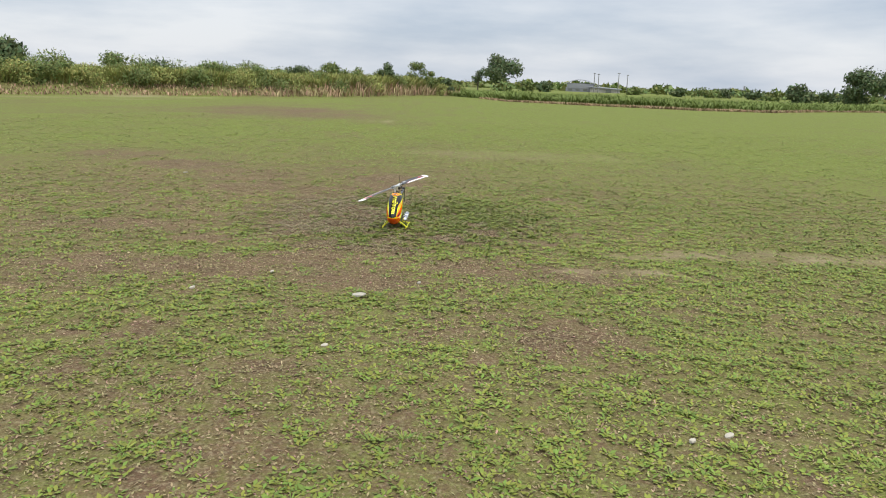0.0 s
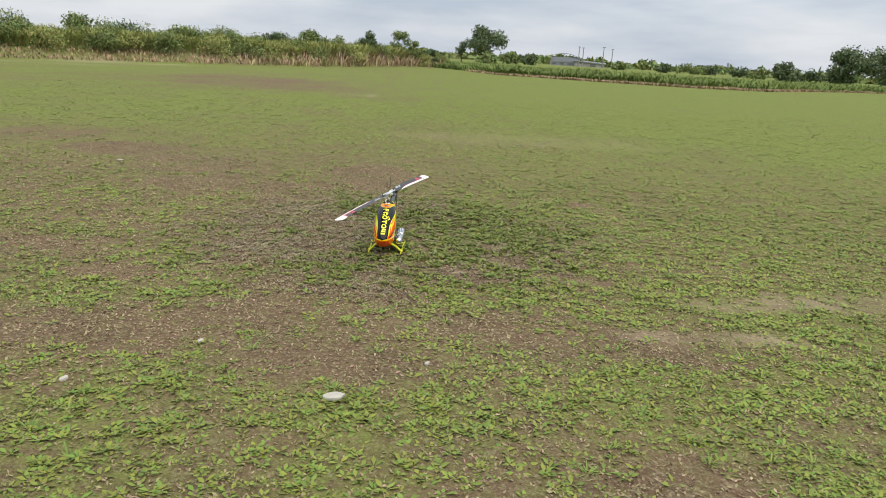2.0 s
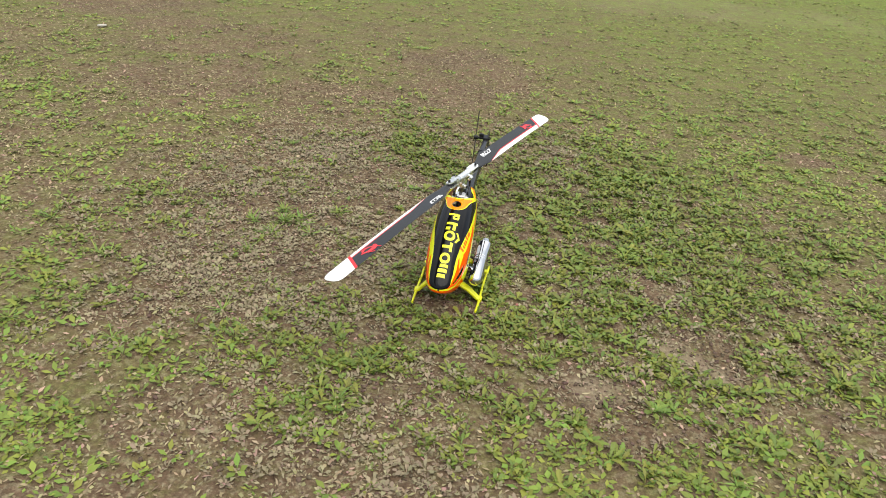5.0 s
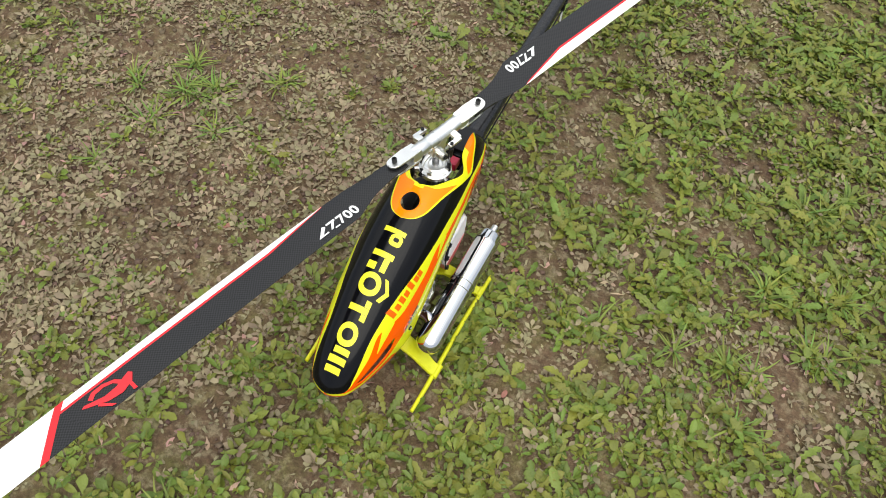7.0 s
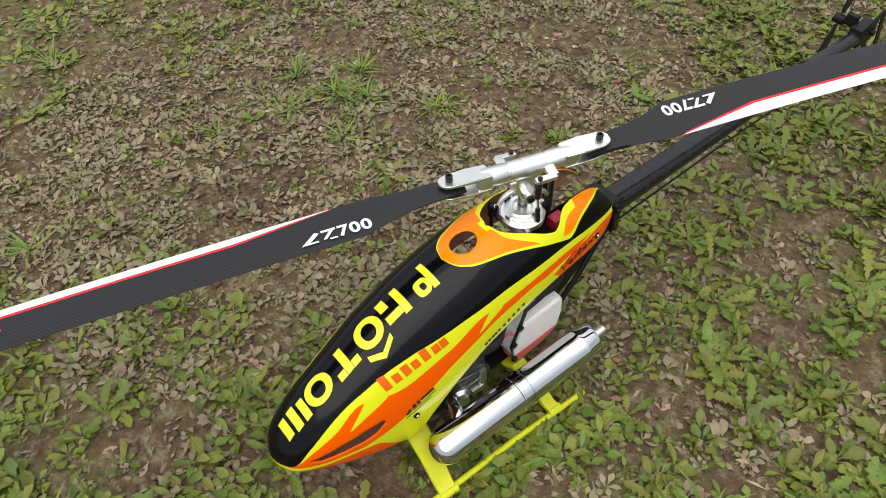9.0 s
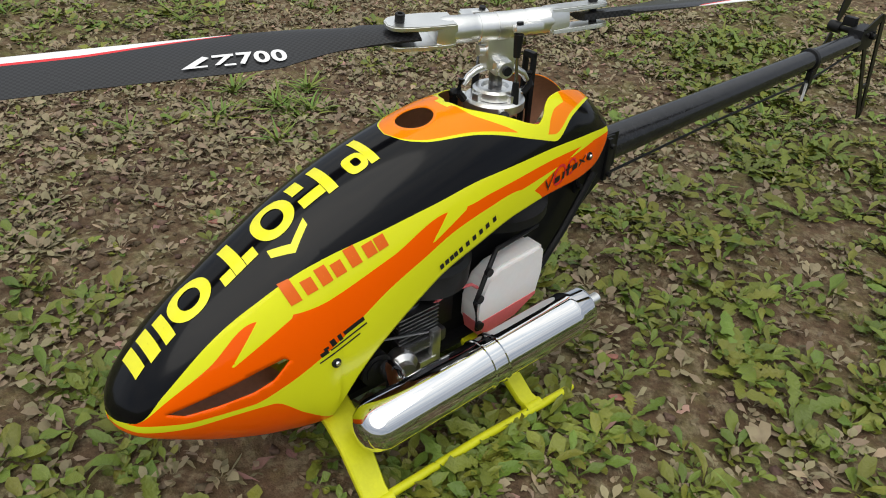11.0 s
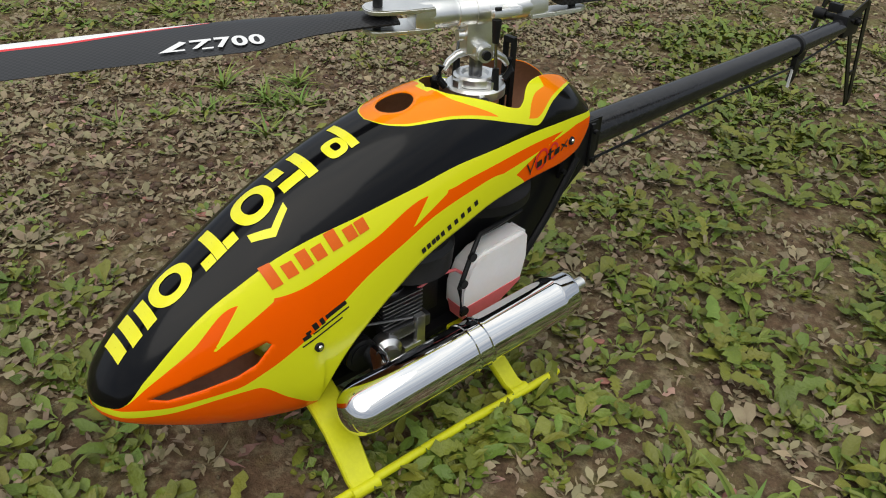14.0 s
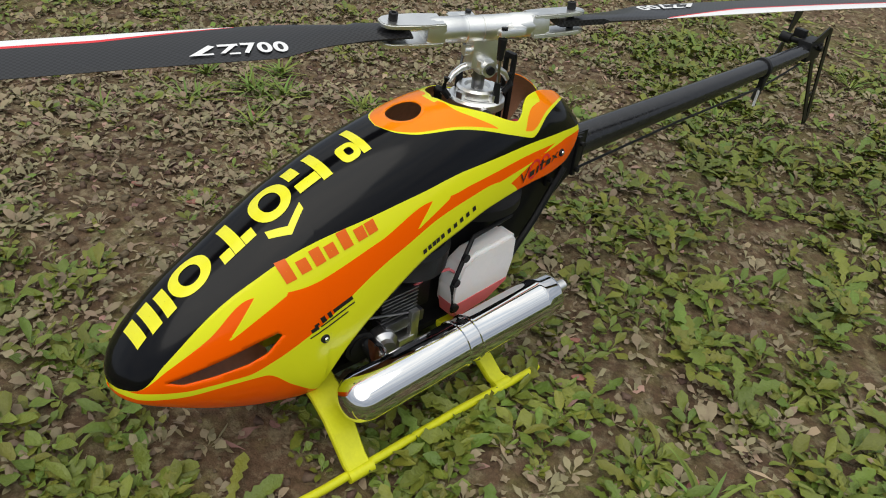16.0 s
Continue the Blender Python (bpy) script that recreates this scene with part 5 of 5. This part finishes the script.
def strip(name, az0, az1, near, deep, per_deg, tall, width, material, label, category, lean=1.3, bend=.75, rows=3):
    """A stand of upright blades between two bearings."""
    k = int((az1 - az0) * per_deg)
    az = rng.uniform(az0, az1, k)
    d = np.interp(az, [r[0] for r in near], [r[1] for r in near]) + rng.uniform(0, 1, k) ** 1.5 * deep
    x, y = EYE.x + d * np.sin(np.radians(az)), EYE.y + d * np.cos(np.radians(az))
    clump = vnoise(x, y, 1.6, 41) * .6 + vnoise(x, y, 5.0, 42) * .5
    h = np.interp(az, [r[0] for r in tall], [r[1] for r in tall]) * (.45 + .75 * clump) * rng.uniform(.6, 1.1, k)
    return leaves(name, x, y, h, width * rng.uniform(.6, 1.3, k), rng.uniform(lean - .35, lean + .2, k), material, label, category, (.5, 1, .8, .5, .1), rows, curl=bend, az=rng.uniform(0, math.tau, k), flat=True)


strip("reed_bank", -42, -.5, [(a, d + 2.6) for a, d in BANK], 6, 1300, [(-42, 1.0), (-25, .9), (-10, .85), (-4, 1.1), (-.5, .9)], .03, M_reed, "bank of tall green reeds and weeds", "reeds")
strip("dry_reeds", -42, -.5, [(a, d - .2) for a, d in BANK], 5.0, 120, [(-42, .18), (-18, .28), (-9, .8), (-3, 1.0), (-.5, .9)], .035, M_reed_dry, "dry straw-brown reeds along the bank", "reeds")
strip("tall_grass", -1.5, 40, [(-1.5, 66), (3, 54), (10, 51), (17, 51), (22, 56), (28, 82), (40, 100)], 26, 1150, [(-2, .8), (40, .9)], .033, M_field, "strip of tall pale green grass", "grass", 1.0)
strip("verge", 1, 40, [(1, 58), (3, 51), (10, 48.5), (17, 48.5), (22, 53), (28, 77), (40, 92)], 2, 260, [(-2, .18), (40, .25)], .05, M_reed_dry, "tan dry grass verge below the tall grass", "grass")


def crown_mesh(name, blobs, k, size, material, parent, seed):
    """A crown of many small leaf sprays in loose clumps (x, y, z, radius)."""
    r = np.random.default_rng(seed)
    w = np.array([b[3] ** 2 for b in blobs])
    pick = r.choice(len(blobs), k, p=w / w.sum())
    b = np.array(blobs)[pick]
    d = r.normal(0, 1, (k, 3))
    d /= np.linalg.norm(d, axis=1)[:, None]
    c = b[:, :3] + d * b[:, 3:4] * (r.uniform(.35, 1.08, k)[:, None]) * np.array([1, 1, .8])
    a = r.normal(0, 1, (k, 3))
    a /= np.linalg.norm(a, axis=1)[:, None]
    e = np.cross(a, d + .01)
    e /= np.linalg.norm(e, axis=1)[:, None]
    s = size * r.uniform(.5, 1.3, (k, 1))
    v = np.stack([c - a * s, c + e * s * .45, c + a * s, c - e * s * .45], 1).reshape(-1, 3)
    i = np.arange(k) * 4
    ob = quads(name, v, np.stack([i, i + 1, i + 2, i + 3], 1), material)
    ob.parent = parent
    return ob


def make_tree(name, az, d, tall, wide, trunk, label, seed, dense=1800, material=None, low=.35, size=.35):
    x, y = polar(az, d)
    root = tagged(new(name), label, "tree" if trunk else "bush", "trees round the field" if trunk else "bushes round the field")
    tall *= .8 if trunk else .7
    root.matrix_world = pose(x, y, float(height(x, y)) - .05, 0, 0, seed * 40)
    r = random.Random(seed)
    blobs = []
    n = 11 if trunk else 7
    for i in range(n):
        a, q = r.uniform(0, math.tau), r.uniform(.15, .8)
        z = r.uniform(low, .88)
        f = math.sin(math.pi * min(1, (z - low) / (1 - low) * .8 + .15))
        blobs.append((math.cos(a) * q * wide / 2 * f, math.sin(a) * q * wide / 2 * f, z * tall, wide * r.uniform(.13, .24)))
    blobs.append((0, 0, tall * .85, wide * .2))
    bm = bmesh.new()
    th = tall * (.03 if trunk else .015)
    put_tube(bm, [(0, 0, 0), (.05 * wide * r.uniform(-.5, .5), 0, tall * .25), (0, .02 * wide, tall * .6)], [th * 1.3, th, th * .5], 8)
    for bl in blobs[:7]:
        put_tube(bm, [(0, 0, tall * .22), (bl[0] * .5, bl[1] * .5, (tall * .22 + bl[2]) * .52), bl[:3]], [th * .6, th * .4, th * .15], 6)
    part("trunk", bm, M_bark, root)
    crown_mesh("crown", blobs, dense, size, material or M_tree, root, seed)
    return root


make_tree("tree", 2.3, 150, 8.2, 8.8, True, "lone broad dark green tree beyond the field", 3, 4600, low=.32, size=.27)
make_tree("tree", .8, 150, 5.0, 3.2, True, "slim sparse young tree beside a broad one", 9, 600, low=.4, size=.22)
make_tree("tree", 26.9, 150, 7.2, 10, True, "broad dark tree at the field's far corner", 5, 4200, low=.15, size=.3)
make_tree("tree", 29.6, 152, 7.8, 12, True, "broad dark tree at the field's far corner", 6, 4200, low=.15, size=.3)
make_tree("tree", -31.6, 62, 3.0, 4.6, True, "dark rounded tree behind the reed bank", 7, 2200, low=.3, size=.22)
make_tree("tree", 23.3, 150, 3.6, 6.5, True, "round green tree beyond the tall grass", 8, 1500, low=.15, size=.4)
for i, (az, d, tall, wide) in enumerate(((-36, 46, 1.7, 4), (-28.6, 46, 1.3, 4.5), (-25, 50, 1.9, 3.4), (-22, 47, 1.3, 4.0), (-19, 47, 1.4, 3.0), (-16.2, 52, 1.6, 3.0), (-12.6, 56, 1.6, 2.4), (-10.2, 54, 1.9, 2.6), (-8.2, 60, 1.6, 2.6), (-6.0, 58, 2.4, 2.0), (-3.9, 64, 3.0, 2.2), (-2.7, 64, 2.8, 1.5), (-1.4, 68, 1.9, 1.6))):
    make_tree("bush", az, d, tall, wide, False, "leafy green bush behind the reed bank", 20 + i, 2000, M_bush if i % 3 else M_tree, low=.3, size=.085)
for i in range(34):
    az = -41 + 1.2 * i
    make_tree("bush", az + .5 * math.sin(i * 7.3), float(np.interp(az, [r[0] for r in BANK], [r[1] for r in BANK])) + 3.2 + 1.6 * math.sin(i * 3.1), 1.2 + .18 * math.sin(i * 5.7), 2.8 + .6 * math.sin(i * 2.3), False, "low green shrub among the reeds of the bank", 100 + i, 2000, M_bush if i % 4 else M_reed, low=.05, size=.06)
for i, (az, d, tall, wide) in enumerate(((4.4, 160, 3.0, 5), (5.7, 165, 2.6, 5), (13.9, 175, 3.4, 3.0), (15.5, 170, 2.4, 4), (17.2, 180, 2.2, 7), (20.5, 170, 2.4, 6), (21.8, 165, 2.6, 6), (25, 160, 2.6, 7), (12.4, 180, 1.8, 6), (18.8, 190, 2.4, 7), (2.6, 140, 2.0, 6), (33, 150, 4, 9), (36, 150, 5, 9))):
    make_tree("bush", az, d, tall, wide, False, "distant dark green bush beyond the tall grass", 50 + i, 500, M_tree if i % 2 else M_bush, low=.2, size=.35)


def make_wood():
    """The far tree line along the horizon."""
    k = 16000
    az = rng.uniform(-44, 46, k)
    d = rng.uniform(260, 330, k)
    x, y = EYE.x + d * np.sin(np.radians(az)), EYE.y + d * np.cos(np.radians(az))
    h = .8 + 2.2 * vnoise(az, az * 0, 1.1, 61) ** 1.5 + .9 * vnoise(az, az * 0, .35, 62)
    z = height(x, y) + rng.uniform(0, 1, k) * h
    s = rng.uniform(.4, 1.1, (k, 1))
    a = rng.normal(0, 1, (k, 3)) * s * .6
    b = rng.normal(0, 1, (k, 3)) * s * .6
    c = np.stack([x, y, z], 1)
    v = np.stack([c - a, c + b, c + a, c - b], 1).reshape(-1, 3)
    i = np.arange(k) * 4
    tagged(quads("far_woods", v, np.stack([i, i + 1, i + 2, i + 3], 1), M_bush), "far line of low trees on the horizon", "woods", kind="stuff")


make_wood()


def make_hall():
    x, y = polar(8.5, 235)
    root = tagged(new("hall"), "distant pale hall with a curved grey sheet roof", "building")
    root.matrix_world = pose(x, y, float(height(x, y)), 0, 0, -8)
    part("wall", put_box(bmesh.new(), (0, 0, .6), (9.4, 8, 1.2), bev=.05), M_roof, root)
    bm = bmesh.new()
    prev = None
    for i in range(17):
        t = i / 16
        px, pz = -5.2 + 10.4 * t, 1.15 + 2.3 * math.sin(math.pi * min(1, t * .85 + .12)) ** .9
        cur = [bm.verts.new((px, s, pz + dz)) for s in (-4.5, 4.5) for dz in (0, .18)]
        if prev:
            for a, b, c, e in ((0, 1, 1, 0), (1, 3, 3, 1), (3, 2, 2, 3), (2, 0, 0, 2)):
                bm.faces.new((prev[a], prev[b], cur[c], cur[e]))
        prev = cur
    bmesh.ops.holes_fill(bm, edges=bm.edges)
    put_box(bm, (-.4, 0, 1.75), (8.0, 8.2, 1.5), bev=.05)
    part("roof", bm, M_roof, root, "curved grey sheet roof")
    for i in range(4):
        part("window", put_box(bmesh.new(), (-3.4 + 2.2 * i, -4.0, .7), (1.2, .14, .6)), M_steel, root)
    x, y = polar(10.2, 232)
    low = tagged(new("shed"), "distant low shed with a flat grey roof", "building")
    low.matrix_world = pose(x, y, float(height(x, y)), 0, 0, -10)
    part("wall", put_box(bmesh.new(), (0, 0, .6), (8.6, 5, 1.2), bev=.05), M_wall, low)
    part("roof", put_box(bmesh.new(), (0, 0, 1.35), (9.4, 6, .3), Matrix.Rotation(radians(3), 4, "Y"), bev=.05), M_roof, low)
    part("door", put_box(bmesh.new(), (1, -2.52, .5), (1.6, .08, 1.0)), M_steel, low)


make_hall()
for az, tall in ((9.38, 5.5), (9.68, 5.3), (11.12, 5.7), (11.75, 5.3)):
    x, y = polar(az, 225)
    root = tagged(new("lamp_post"), "distant slim grey post with a short crossarm", "post", "posts by the hall")
    root.matrix_world = pose(x, y, float(height(x, y)), 0, 0, az * 50)
    part("post", put_rod(bmesh.new(), (0, 0, 0), (0, 0, tall), .14, .09, 10), M_pole, root)
    part("crossarm", put_box(bmesh.new(), (0, 0, tall - .1), (.9, .2, .2), bev=.03), M_pole, root)
x, y = polar(18.9, 330)
root = tagged(new("factory"), "far pale industrial building on the horizon", "building")
root.matrix_world = pose(x, y, float(height(x, y)), 0, 0, -18)
part("wall", put_box(bmesh.new(), (0, 0, 1.4), (13, 8, 2.8), bev=.1), M_wall, root)
part("roof", put_box(bmesh.new(), (0, 0, 2.9), (13.6, 8.6, .3), bev=.05), M_roof, root)
part("chimney", put_rod(bmesh.new(), (5, 0, 2.8), (5, 0, 4.4), .4, .35, 12), M_pole, root)

# ---- what moves: blade pitch and swashplate ----
PITCH = [(0, -10), (2.5, -10), (4.7, -12), (6.8, -8), (7.0, -8), (7.5, -8), (8, -9), (8.2, -9), (9.4, -4), (10.1, -4), (10.3, -9), (10.5, 7), (10.7, 8), (11, 9), (11.5, 3), (11.8, -2), (12, 8), (12.2, -2), (12.5, 5), (13, -3), (13.4, 3), (13.5, -8), (13.8, 6), (14, 6), (14.5, -1), (15, 9), (15.5, 2), (16, 6)]

FRONT_FLAP = [(0, 0.3), (7.5, 0.3), (8.0, -0.8), (8.2, -0.8), (10.3, 0.4), (16, 0.4)]


def motions():
    for ob, flip, flap in zip(grips, (0, 180), (lambda t: 2.5, lambda t: float(np.interp(t, *zip(*FRONT_FLAP))))):
        walk(ob, [(t, pose(0, 0, HUB_Z, flap(t), -p, HEAD + flip)) for t, p in PITCH])
    walk(swash, [(t, pose(0, 0, .279 + .0005 * p, 0, 0, 0)) for t, p in PITCH])


motions()
